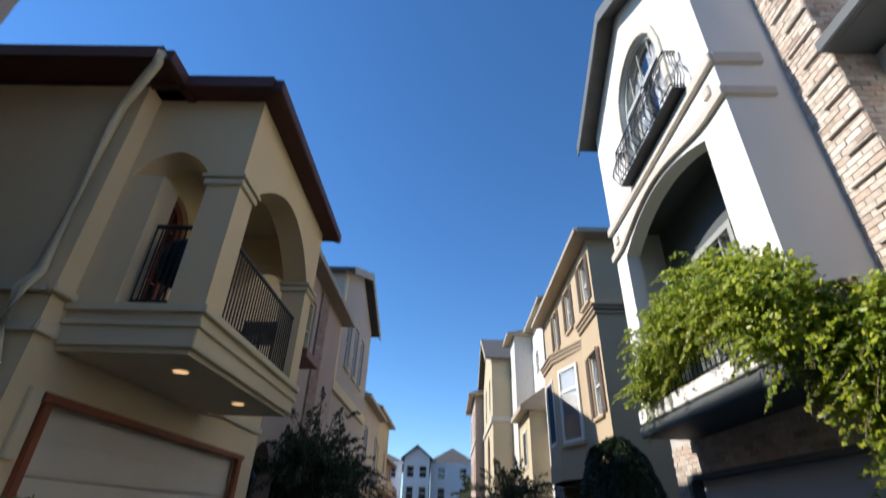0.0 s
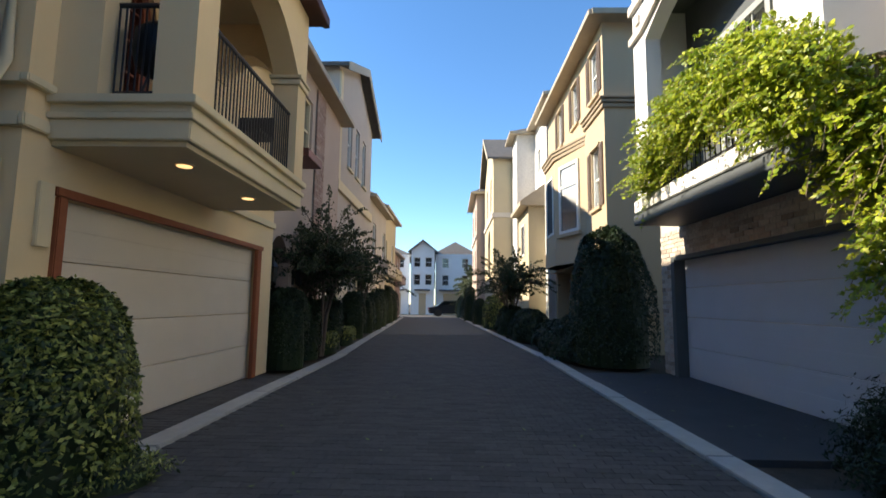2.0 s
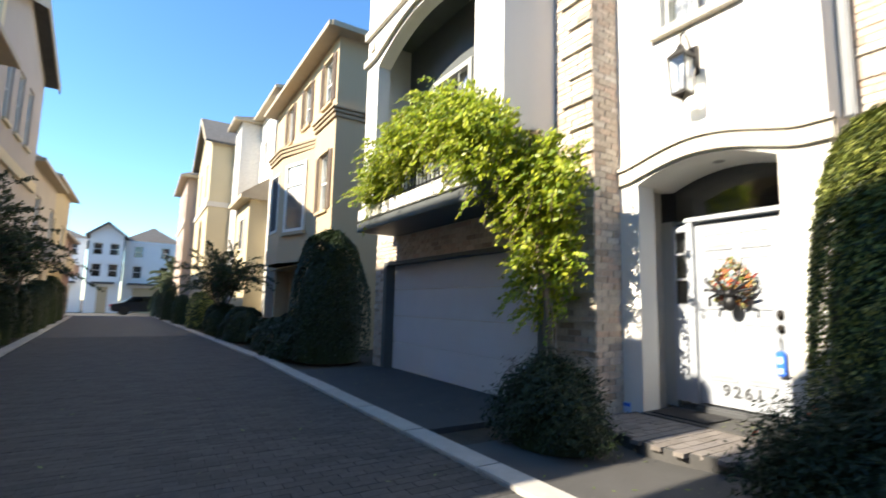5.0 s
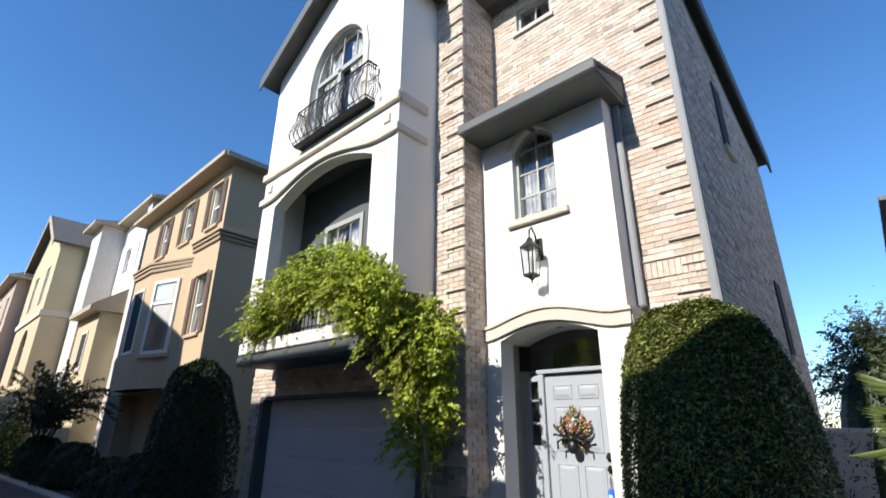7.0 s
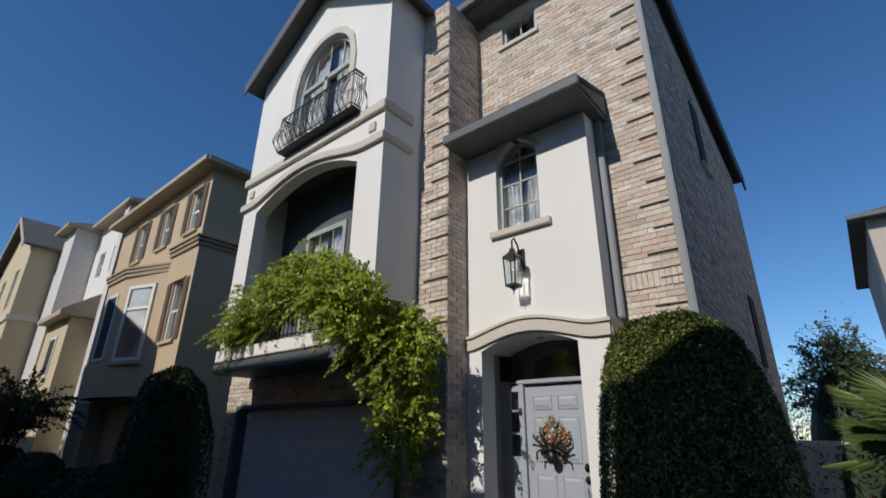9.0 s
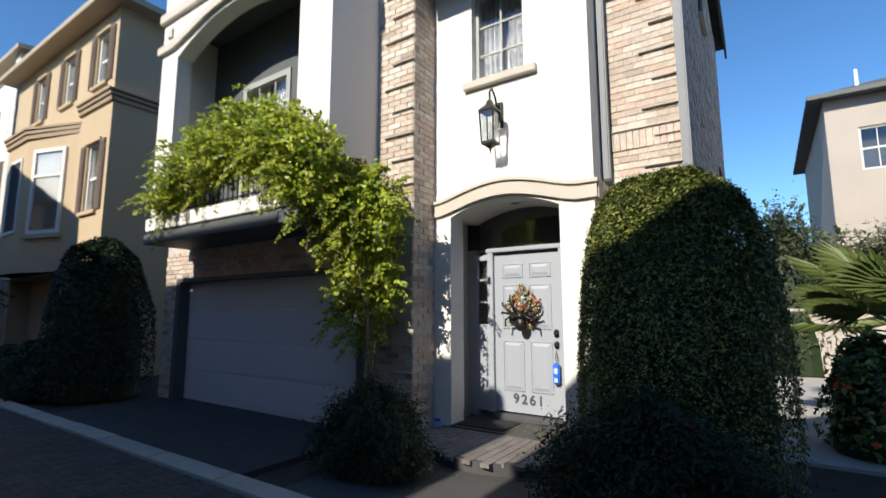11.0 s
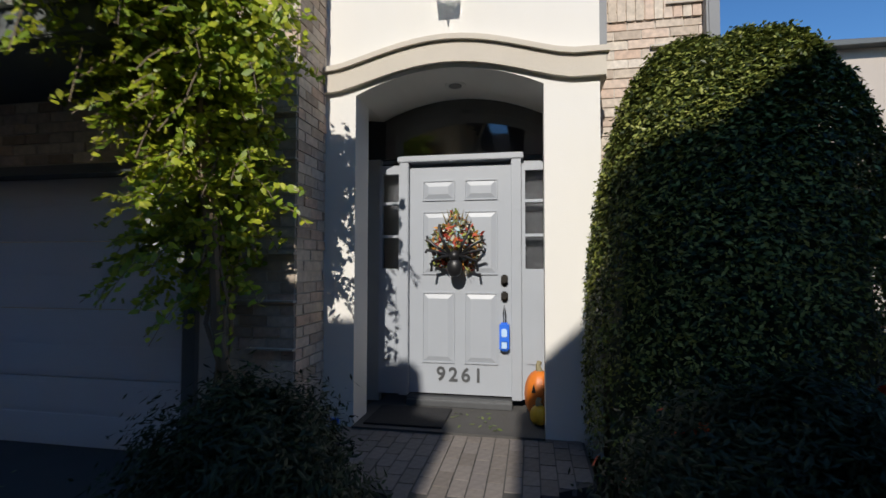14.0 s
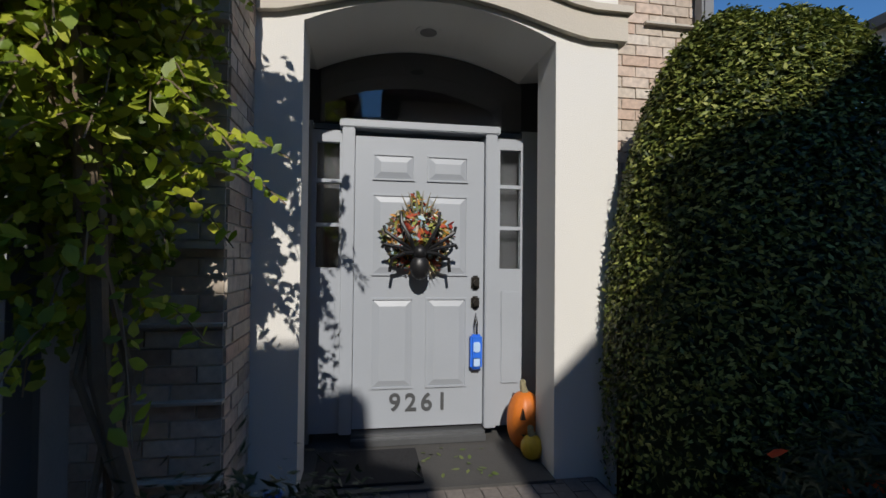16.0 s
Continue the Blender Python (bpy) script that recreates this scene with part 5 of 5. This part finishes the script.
for c in ((-1.30, 5.45, 3.15, 0.28, 0.35, 0.32, 500), (-1.30, 5.0, 3.35, 0.34, 0.45, 0.40, 900), (-1.32, 4.4, 3.55, 0.38, 0.5, 0.42, 1100), (-1.32, 3.75, 3.65, 0.40, 0.5, 0.45, 1200),
          (-1.34, 3.05, 3.65, 0.42, 0.5, 0.50, 1300), (-1.36, 2.45, 3.40, 0.42, 0.5, 0.50, 1300), (-1.36, 1.95, 3.05, 0.42, 0.45, 0.52, 1300), (-1.30, 1.55, 2.65, 0.42, 0.45, 0.50, 1300),
          (-1.25, 1.25, 2.60, 0.40, 0.42, 0.45, 1100), (-1.20, 1.30, 2.15, 0.36, 0.42, 0.45, 1000), (-1.12, 1.25, 1.75, 0.30, 0.36, 0.40, 700), (-1.05, 1.30, 1.35, 0.24, 0.30, 0.35, 350)):
    low = c[2] < 2.9
    close = c[2] < 2.5
    blob(-0.86 if close else -1.04 if low else c[0] - 0.15, (c[1] - 1.25) * 0.96 + (1.36 if close else 1.18 if low else 0.96), c[2] + 0.08, 0.28 if close else min(c[3], 0.34) if low else c[3], c[4] + (0.08 if low else 0), c[5], int(c[6] * 1.9))
# sprays: short arching shoots with paired leaflets that break the outline
shoots = bmesh.new()
for k in rnd.sample(range(len(pts)), 950):
    q, n3 = Vector(pts[k]), Vector(nrm[k]).normalized()
    ln = rnd.uniform(0.16, 0.42)
    d = (n3 + Vector((rnd.gauss(-0.15, 0.4), rnd.gauss(0, 0.45), rnd.gauss(0.05, 0.4)))).normalized()
    path = [q + d * ln * u - Vector((0, 0, 0.5 * ln * u * u)) for u in (0, 0.25, 0.5, 0.75, 1.0)]
    rod(shoots, path, 0.003, 3)
    side = d.cross(Vector((0, 0, 1))).normalized()
    for u in range(1, 12):
        i = min(3, int(u / 12 * 4))
        p = path[i].lerp(path[i + 1], u / 12 * 4 - i)
        for sg in (-1, 1):
            pts.append(tuple(p + side * sg * 0.030 + Vector((0, 0, rnd.gauss(0, 0.012)))))
            nrm.append((rnd.gauss(0, 0.3) - 0.75, rnd.gauss(0, 0.35), 0.8))
part("shoot", shoots, "twig", V)["kind"] = "stuff"
leaves("foliage", pts, nrm, 0.060, "leafvine", V, 5, 1.0, 0.55, True)
st = bmesh.new()
for k in range(5):
    p = [Vector((0.18 + rnd.uniform(-0.05, 0.05), rnd.uniform(-0.12, 0.12), 0))]
    for z in (0.5, 1.0, 1.5, 2.0, 2.5, 2.9, 3.2):
        p.append(Vector((0.20 - 0.10 * z + rnd.uniform(-0.05, 0.05), 0.04 * k * z * 0.5 + rnd.uniform(-0.08, 0.08), z)))
    for y in (2.6, 3.3, 4.0):
        if k < 3:
            p.append(Vector((-0.25 + rnd.uniform(-0.06, 0.06), y - 1.35, 3.45 + rnd.uniform(-0.1, 0.2))))
    rod(st, p, 0.014 if k else 0.03, 6)
part("stem", st, "twig", V)

# fan palm and flowers in the side garden
FP = thing("fan_palm", "green fan palm with spreading stiff fronds", "palm", (3.4, -4.1, 0))
part("trunk", lathe(bmesh.new(), [(0.16, 0), (0.14, 0.5), (0.16, 1.1), (0.05, 1.3)], seg=12), "bark", FP)
rnd = random.Random(4)
for k in range(16):
    a = k * 2.399
    e = rnd.uniform(-0.1, 1.1)
    d = Vector((math.cos(a) * math.cos(e), math.sin(a) * math.cos(e), math.sin(e)))
    base = Vector((0, 0, 1.2))
    hub = base + d * rnd.uniform(0.7, 1.0)
    side = d.cross(Vector((0, 0, 1))).normalized()
    up = side.cross(d)
    bm = bmesh.new()
    rod(bm, [base, hub], 0.014, 5)
    for j in range(26):
        q = (j / 25 - 0.5) * 4.2
        w = d * math.cos(q) + side * math.sin(q)
        ln = 0.85 * (1 - 0.10 * abs(q))
        c = side * math.cos(q) - d * math.sin(q)
        p1, p2 = hub + w * ln * 0.5, hub + w * ln - Vector((0, 0, 0.16 * ln))
        vs = [bm.verts.new(hub), bm.verts.new(p1 + c * 0.026 + up * 0.012), bm.verts.new(p2), bm.verts.new(p1 - c * 0.026)]
        bm.faces.new((vs[0], vs[1], vs[2]))
        bm.faces.new((vs[0], vs[2], vs[3]))
    part("frond", bm, "palm", FP)
shrub("shrub", "dense dark evergreen shrubs behind the garden wall", "shrub", 10.0, -3.0, 1.4, 1.3, 3.6, 9000, "leaftree", 0.13, 70, 2.2, 0.12, loose=0.08)
shrub("shrub", "dense dark evergreen shrubs behind the garden wall", "shrub", 11.0, -5.2, 1.6, 1.6, 3.0, 9000, "leaftree", 0.13, 71, 2.2, 0.12, loose=0.08)
fb = shrub("flowering_shrub", "leafy shrub with small red flowers", "shrub", 1.9, -3.5, 0.5, 0.5, 1.15, 3500, "leafhedge", 0.09, 61, 2.2, 0.12)
p, nr = dome_points(40, 0, 0, 0.53, 0.53, 1.18, 62, 2.2, 0.12)
leaves("blossom", p, nr, 0.09, "flower", fb, 3, 0.6, 0.9)
shrub("box_hedge", "low clipped hedge along the side garden", "hedge", 3.6, -5.4, 0.5, 1.4, 0.55, 5000, "leafhedge", 0.07, 63, 6, 0.03)
kb = part("garden_kerb", B(1.9, 2.1, -9, -3.2, -0.1, 0.12, 0.015), "concrete")
tagged(kb, "pale concrete kerb round the side garden", "kerb", kind="structure")

# ---- entrance details ----
Wr = thing("wreath", "autumn wreath of dried flowers with a black spider", "wreath", (0.63, -0.015, 1.52))
bm = bmesh.new()
ring = [(0, 0.15 * math.cos(2 * math.pi * k / 20), 0.16 * math.sin(2 * math.pi * k / 20)) for k in range(21)]
rod(bm, ring, 0.035, 6)
part("twig_ring", bm, "twig", Wr)
pts, nrm = [], []
for k in range(1100):
    a = rnd.uniform(0, 2 * math.pi)
    r = (0.22 + 0.03 * math.sin(5 * a) + 0.02 * math.sin(9 * a + 1)) * rnd.random() ** 0.55
    s = 1.2 if math.sin(a) > 0.6 else 1.0
    pts.append((-0.03 - rnd.random() * 0.09 * (1.1 - r / 0.25), r * math.cos(a), r * math.sin(a) * s))
    nrm.append((-1, math.cos(a) * 0.6, math.sin(a) * 0.6))
leaves("dried_flora", pts, nrm, 0.062, "flora", Wr, 7, 1.4, 0.42, True)
bm = bmesh.new()
for k in range(6):
    a = math.pi / 2 + (k - 2.5) * 0.17
    b0, b1 = Vector((-0.06, 0.08 * math.cos(a), 0.12 * math.sin(a))), Vector((-0.07, 0.30 * math.cos(a) + 0.0, 0.33 * math.sin(a)))
    rod(bm, [b0, b0.lerp(b1, 0.6), b1], [0.003, 0.007, 0.001], 4)
for k in range(5):
    a = -math.pi / 2 - 0.35 + (k - 2) * 0.12
    b0, b1 = Vector((-0.06, 0.08 * math.cos(a), 0.12 * math.sin(a))), Vector((-0.07, 0.27 * math.cos(a), 0.29 * math.sin(a)))
    rod(bm, [b0, b1], [0.006, 0.001], 4)
part("grass_spray", bm, "stem", Wr, "straw-coloured dried blades")["kind"] = "stuff"
bm = bmesh.new()
for (cy, cz, ry, rz) in ((0.0, -0.19, 0.068, 0.085), (0.0, -0.09, 0.05, 0.05)):
    bmesh.ops.create_uvsphere(bm, u_segments=16, v_segments=10, radius=1, matrix=Matrix.Translation((-0.12, cy, cz)) @ Matrix.Diagonal((0.05, ry, rz, 1)))
part("spider_body", bm, "black", Wr, "black furry spider body", True)
for sg in (-1, 1):
    for k, (dy, dz) in enumerate(((0.13, 0.24), (0.24, 0.14), (0.25, 0.0), (0.20, -0.16))):
        part("spider_leg", rod(bmesh.new(), [(-0.12, sg * 0.03, -0.09), (-0.17, sg * dy * 0.55, -0.06 + dz * 0.25), (-0.15, sg * dy * 0.95, -0.04 + dz * 0.6), (-0.13, sg * dy, -0.06 + dz)], [0.015, 0.014, 0.012, 0.012], 6), "black", Wr)
# lock box on the door handle
K = thing("lock_box", "blue plastic key lock box hanging from the door lock", "lock box", (0.62, -0.43, 0.74))
part("shackle", rod(bmesh.new(), [(0, -0.008, 0.10), (0, -0.010, 0.20), (0.01, 0, 0.27), (0, 0.010, 0.20), (0, 0.008, 0.10)], 0.005, 6), "bronze", K)
part("case", B(-0.03, 0.03, -0.042, 0.042, -0.12, 0.12, 0.014), "blue", K)
part("keypad", B(-0.036, -0.028, -0.024, 0.024, 0.0, 0.07, 0.006), "bluepale", K)
part("label_plate", B(-0.036, -0.028, -0.026, 0.026, -0.10, -0.04, 0.004), "bluepale", K)
# wall lantern
LN = thing("wall_lantern", "dark bronze wall lantern with glass sides", "lantern", (0, -0.03, 3.66))
part("back_plate", B(-0.03, -0.0, -0.06, 0.06, 0.05, 0.38, 0.01), "bronze", LN)
part("bracket", rod(bmesh.new(), [(-0.02, 0, 0.22), (-0.10, 0, 0.42), (-0.18, 0, 0.50), (-0.24, 0, 0.44), (-0.24, 0, 0.30)], 0.013, 8), "bronze", LN)
bm = lathe(bmesh.new(), [(0.03, 0.33), (0.055, 0.27), (0.14, 0.20), (0.15, 0.18), (0.0, 0.18)], (-0.24, 0, 0), 4)
bmesh.ops.rotate(bm, verts=bm.verts, cent=(-0.24, 0, 0), matrix=Matrix.Rotation(math.pi / 4, 3, "Z"))
part("roof", bm, "bronze", LN)
bm = bmesh.new()
for sx in (-1, 1):
    for sy in (-1, 1):
        rod(bm, [(-0.24 + sx * 0.092, sy * 0.092, 0.18), (-0.24 + sx * 0.075, sy * 0.075, -0.20)], 0.010, 5)
part("cage", bm, "bronze", LN)
for sx, sy in ((1, 0), (-1, 0), (0, 1), (0, -1)):
    bm = bmesh.new()
    if sx:
        bx(bm, -0.24 + sx * 0.08, -0.24 + sx * 0.083, -0.072, 0.072, -0.19, 0.18)
    else:
        bx(bm, -0.312, -0.168, sy * 0.08, sy * 0.083, -0.19, 0.18)
    part("pane", bm, "glass", LN).visible_shadow = False
bm = lathe(bmesh.new(), [(0.02, -0.27), (0.05, -0.24), (0.115, -0.22), (0.115, -0.19)], (-0.24, 0, 0), 4)
bmesh.ops.rotate(bm, verts=bm.verts, cent=(-0.24, 0, 0), matrix=Matrix.Rotation(math.pi / 4, 3, "Z"))
part("base", bm, "bronze", LN)
part("candle", lathe(bmesh.new(), [(0.018, -0.19), (0.018, 0.0), (0.008, 0.06), (0.001, 0.07)], (-0.24, 0, 0), 8), "curtain", LN)
part("finial", rod(bmesh.new(), [(-0.24, 0, -0.26), (-0.24, 0, -0.33)], [0.014, 0.004], 6), "bronze", LN)
# porch ceiling light
CL = thing("ceiling_light", "small round recessed light in the porch ceiling", "lamp", (0.38, -0.04, 2.862))
bm = bmesh.new()
bmesh.ops.create_cone(bm, cap_ends=True, segments=20, radius1=0.085, radius2=0.095, depth=0.02, matrix=Matrix.Translation((0, 0, 0)))
part("trim_ring", bm, "whitetrim", CL)
bm = bmesh.new()
bmesh.ops.create_cone(bm, cap_ends=True, segments=20, radius1=0.055, radius2=0.055, depth=0.012, matrix=Matrix.Translation((0, 0, -0.008)))
part("lens", bm, "curtain", CL)
# mat, pumpkins
mt = part("door_mat", B(0.02, 0.50, 0.0, 0.62, 0.128, 0.142, 0.005), "mat")
tagged(mt, "black doormat lying on the porch before the door", "doormat")
def gourd(name, label, x, y, z, r, h, material, ribs, stem):
    t = thing(name, label, "pumpkin", (x, y, z))
    bm = bmesh.new()
    seg, rows = 40, 14
    prof = []
    rings = []
    for j in range(rows + 1):
        th = math.pi * (j + 0.3) / (rows + 0.6)
        rr, zz = math.sin(th) ** 0.8 * r, h / 2 - math.cos(th) * h / 2
        rings.append([bm.verts.new((rr * (1 + 0.05 * abs(math.sin(ribs * a / 2))) * math.cos(a), rr * (1 + 0.05 * abs(math.sin(ribs * a / 2))) * math.sin(a), zz)) for a in (2 * math.pi * k / seg for k in range(seg))])
    for a, b in zip(rings, rings[1:]):
        for k in range(seg):
            bm.faces.new((a[k], a[(k + 1) % seg], b[(k + 1) % seg], b[k]))
    bm.faces.new(rings[0][::-1])
    bm.faces.new(rings[-1])
    part("body", bm, material, t, smooth=True)
    part("stem", rod(bmesh.new(), [(0, 0, h * 0.97), (0.01, 0.01, h + stem * 0.6), (0.03, 0.0, h + stem)], [0.03, 0.02, 0.022], 7), "stem", t)
    return t
pk = gourd("carved_pumpkin", "tall orange pumpkin with a simple carved face", 0.42, -0.72, 0.128, 0.115, 0.38, "pumpkin", 10, 0.06)
for nm, pg in (("eye", [(0.04, 0.24), (0.085, 0.24), (0.062, 0.31)]), ("eye", [(-0.085, 0.24), (-0.04, 0.24), (-0.062, 0.31)]), ("mouth", [(-0.075, 0.14), (-0.03, 0.11), (0.03, 0.11), (0.075, 0.14), (0.03, 0.135), (-0.03, 0.135)])):
    part(nm, prism(bmesh.new(), [(u * 0.75, w * 0.95) for u, w in pg], -0.122, -0.08), "black", pk)
gourd("gourd", "small yellow ribbed gourd beside the pumpkin", 0.25, -0.715, 0.128, 0.07, 0.15, "yellowp", 12, 0.04)
# bowed iron window guard
JB = thing("juliet_balcony", "black wrought-iron bowed balcony under the arched window", "balcony", (-1.35, 3.25, 6.64))
Wd = 1.12
JB.scale = (0.62, 1, 0.92)
for z, d, r in ((0.03, 0.30, 0.020), (0.86, 0.30, 0.022), (0.78, 0.30, 0.012), (0.10, 0.34, 0.012)):
    for p0, p1 in (((0, -Wd, z), (-d, -Wd, z)), ((-d, -Wd, z), (-d, Wd, z)), ((0, Wd, z), (-d, Wd, z))):
        part("rail_bar", rod(bmesh.new(), [p0, p1], r, 6), "iron", JB)
me = None
n = 17
for i in range(n):
    y = -Wd + 2 * Wd * i / (n - 1)
    if me is None:
        b = bmesh.new()
        rod(b, [(-0.30, 0, 0.02), (-0.40, 0, 0.10), (-0.50, 0, 0.24), (-0.46, 0, 0.42), (-0.34, 0, 0.60), (-0.30, 0, 0.86)], 0.011, 5)
        rod(b, [(-0.47, 0, 0.16), (-0.49, 0.06, 0.30), (-0.40, 0.02, 0.52), (-0.33, -0.05, 0.66), (-0.31, 0, 0.78)], 0.008, 5)
        rod(b, [(-0.48, 0, 0.18), (-0.50, -0.06, 0.30), (-0.41, -0.02, 0.50)], 0.008, 5)
        me = part("baluster", b, "iron", JB).data
        o = JB.children[-1]
    else:
        o = new("baluster", me)
        o.parent = JB
    o.location = (0, y, 0)
for sg in (-1, 1):
    for k in range(4):
        x = -0.06 - 0.07 * k
        part("side_baluster", rod(bmesh.new(), [(x, sg * Wd, 0.02), (x, sg * (Wd + 0.10), 0.2), (x, sg * (Wd + 0.08), 0.42), (x, sg * Wd, 0.62), (x, sg * Wd, 0.86)], 0.010, 5), "iron", JB)
b = B(-0.30, 0, -Wd, Wd, 0.0, 0.018)
part("floor_plate", b, "iron", JB)
# iron rail on the vine balcony
rail("black iron railing behind the vine on the balcony", (-1.36, 2.2), (-1.36, 5.25), 2.96, 3.80, 26)

# parked car at the end of the lane
def car(x, y, rz):
    t = thing("parked_car", "dark saloon car parked at the end of the lane", "car", (x, y, -0.012))
    t.rotation_euler = (0, 0, rz)
    bm = prism(bmesh.new(), [(-2.2, 0.35), (-2.25, 0.75), (-1.5, 0.92), (-0.9, 1.38), (0.6, 1.42), (1.3, 0.98), (2.15, 0.85), (2.25, 0.40), (2.1, 0.25), (-2.1, 0.25)], -0.85, 0.85, "y")
    body = part("body", bm, "carblack", t)
    for sy in (-0.86, 0.86):
        part("side_window", prism(bmesh.new(), [(-1.2, 0.97), (-0.8, 1.30), (0.5, 1.34), (1.0, 0.99)], sy - 0.006, sy + 0.006, "y"), "glass", t)
    for wx in (-1.4, 1.4):
        for wy in (-0.8, 0.8):
            bm = bmesh.new()
            bmesh.ops.create_cone(bm, cap_ends=True, segments=20, radius1=0.32, radius2=0.32, depth=0.2, matrix=Matrix.Translation((wx, wy, 0.32)) @ Matrix.Rotation(math.pi / 2, 4, "X"))
            part("wheel", bm, "rubber", t)
    for wy in (-0.6, 0.6):
        part("rear_lamp", B(-2.27, -2.2, wy - 0.15, wy + 0.15, 0.62, 0.75), "tag", t)
car(-4.4, 41.0, 0.1)

# ---- pieces: bricks and pavers ----
brick_rows(PX, -1, PY0, PY1, 0.0, 9.1, "brick", A, singles=290, seed=1)
brick_rows(PY0, -1, PX, 0.45, 0.0, 9.1, "brick", A, axis="y", seed=2)
brick_rows(BX, -1, BY, -1.15, 0.0, 9.1, "brick", A, seed=3)
brick_rows(BX, -1, -1.15, 0.95, 5.9, 9.1, "brick", A, seed=5, holes=[(-0.36, 0.47, 8.20, 8.88)])
brick_rows(BY, -1, BX, 6.2, 0.0, 7.2, "brick", A, axis="y", seed=6)
brick_rows(BY, -1, BX, 3.4, 7.22, 8.0, "brick", A, axis="y", seed=9)
brick_rows(BY, -1, BX, 1.7, 8.0, 8.6, "brick", A, axis="y", seed=10)
brick_rows(-0.64, -1, PY1, 6.5, 2.08, 2.54, "brick", A, seed=7)
brick_rows(-0.64, -1, 6.07, 6.5, 0, 2.08, "brick", A, seed=8)
x = BY + 0.01
while x < -1.2:
    part("soldier_brick", B(BX - 0.028, BX - 0.01, x, x + 0.062, 3.30, 3.50), "brickob", A)
    x += 0.07
part("band_joint", B(BX - 0.045, BX - 0.01, BY, -1.16, 3.52, 3.535), "mortar", A)
YS = thing("yard_sign", "small blue and white sign on a stake by the porch", "sign", (-0.16, 0.78, 0.0))
part("stake", rod(bmesh.new(), [(0, 0, -0.02), (0, 0, 0.14)], 0.006, 6), "bronze", YS)
part("board", B(-0.006, 0.006, -0.05, 0.05, 0.12, 0.23, 0.004), "bluepale", YS)
part("stripe", B(-0.010, -0.006, -0.042, 0.042, 0.185, 0.22), "blue", YS)
# thin ledges at the corner quoins, added to cast the grooves' dark lines
z, k = 0.1, 0
while z < 9.0:
    w = 0.46 if k % 2 else 0.34
    part("quoin_joint", B(PX - 0.050, PX - 0.004, PY0 - 0.012, PY0 + w, z, z + 0.014), "mortar", A)
    part("quoin_joint", B(BX - 0.050, BX - 0.004, BY - 0.004, BY + w, z, z + 0.014), "mortar", A)
    z += 0.33
    k += 1


def pavers(parent, x0, x1, y0, y1, z, bl, bw, material, single_mat, singles, seed, along="x", inside=None):
    rnd = random.Random(seed)
    verts, faces, n = [], [], 0
    lib = None
    row, y = 0, y0
    while y < y1:
        x = x0 - (row % 2) * bl / 2
        while x < x1:
            xa, xb = max(x, x0), min(x + bl - 0.005, x1)
            x += bl
            ya, yb = y, y + bw - 0.005
            if xb - xa < 0.05 or (inside and not inside((xa + xb) / 2, (ya + yb) / 2)):
                continue
            h = rnd.uniform(-0.0012, 0.0012)
            if n < singles and xb - xa > bl - 0.02:
                if lib is None:
                    lib = bpy.data.meshes.new("paver")
                    b = B(0, bl - 0.008, 0, bw - 0.008, -0.03, 0.006)
                    b.to_mesh(lib)
                    b.free()
                    lib.materials.append(M[single_mat])
                o = new("paver", lib)
                o.parent = parent
                o.location = (xa, ya, z + h)
                n += 1
                continue
            k = len(verts)
            t = z + 0.006 + h
            verts += [(xa, ya, z - 0.02), (xb, ya, z - 0.02), (xb, yb, z - 0.02), (xa, yb, z - 0.02), (xa, ya, t), (xb, ya, t), (xb, yb, t), (xa, yb, t)]
            faces += [(k + 4, k + 5, k + 6, k + 7), (k, k + 1, k + 5, k + 4), (k + 1, k + 2, k + 6, k + 5), (k + 2, k + 3, k + 7, k + 6), (k + 3, k, k + 4, k + 7)]
        y += bw
        row += 1
    if verts:
        raw("paving", verts, faces, material, parent)["kind"] = "stuff"
pavers(P, -1.05, 0.0, -1.0, 0.76, 0.105, 0.2, 0.1, "paverwarm", "paverwarm", 280, 3, inside=lambda x, y: x > -0.64 - 0.36 * math.sin(math.pi * (y + 1.02) / 1.80))
pavers(road, KL + bend(16), KR, -3.0, 16.0, -0.012, 0.2, 0.1, "paver", "paverob", 300, 4, inside=lambda x, y: KL + bend(y) < x < KR + bend(y))
pavers(dl, -7.7, KL - 0.24, 1.25, 5.4, -0.012, 0.2, 0.1, "paver", "paverob", 120, 5)

# fallen leaves on the lane, the driveway and the porch
rng = np.random.RandomState(77)
spots = [(rng.uniform(KL + 0.2, KR - 0.1), rng.uniform(-2.5, 9.0), 0.004) for _ in range(90)]
spots += [(rng.uniform(-2.2, -0.8), rng.uniform(1.6, 6.0), 0.008) for _ in range(35)]
spots += [(rng.uniform(-2.2, -1.1), rng.uniform(-1.0, 0.3), 0.004) for _ in range(16)]
spots += [(rng.uniform(0.02, 0.5), rng.uniform(-0.45, -0.02), 0.136) for _ in range(22)]
litter = leaves("fallen_leaves", spots, [(0, 0, 1)] * len(spots), 0.045, "palm", None, 78, 0.25, 0.5, True)
tagged(litter, "small dry leaves scattered over the paving", "leaves", kind="stuff")
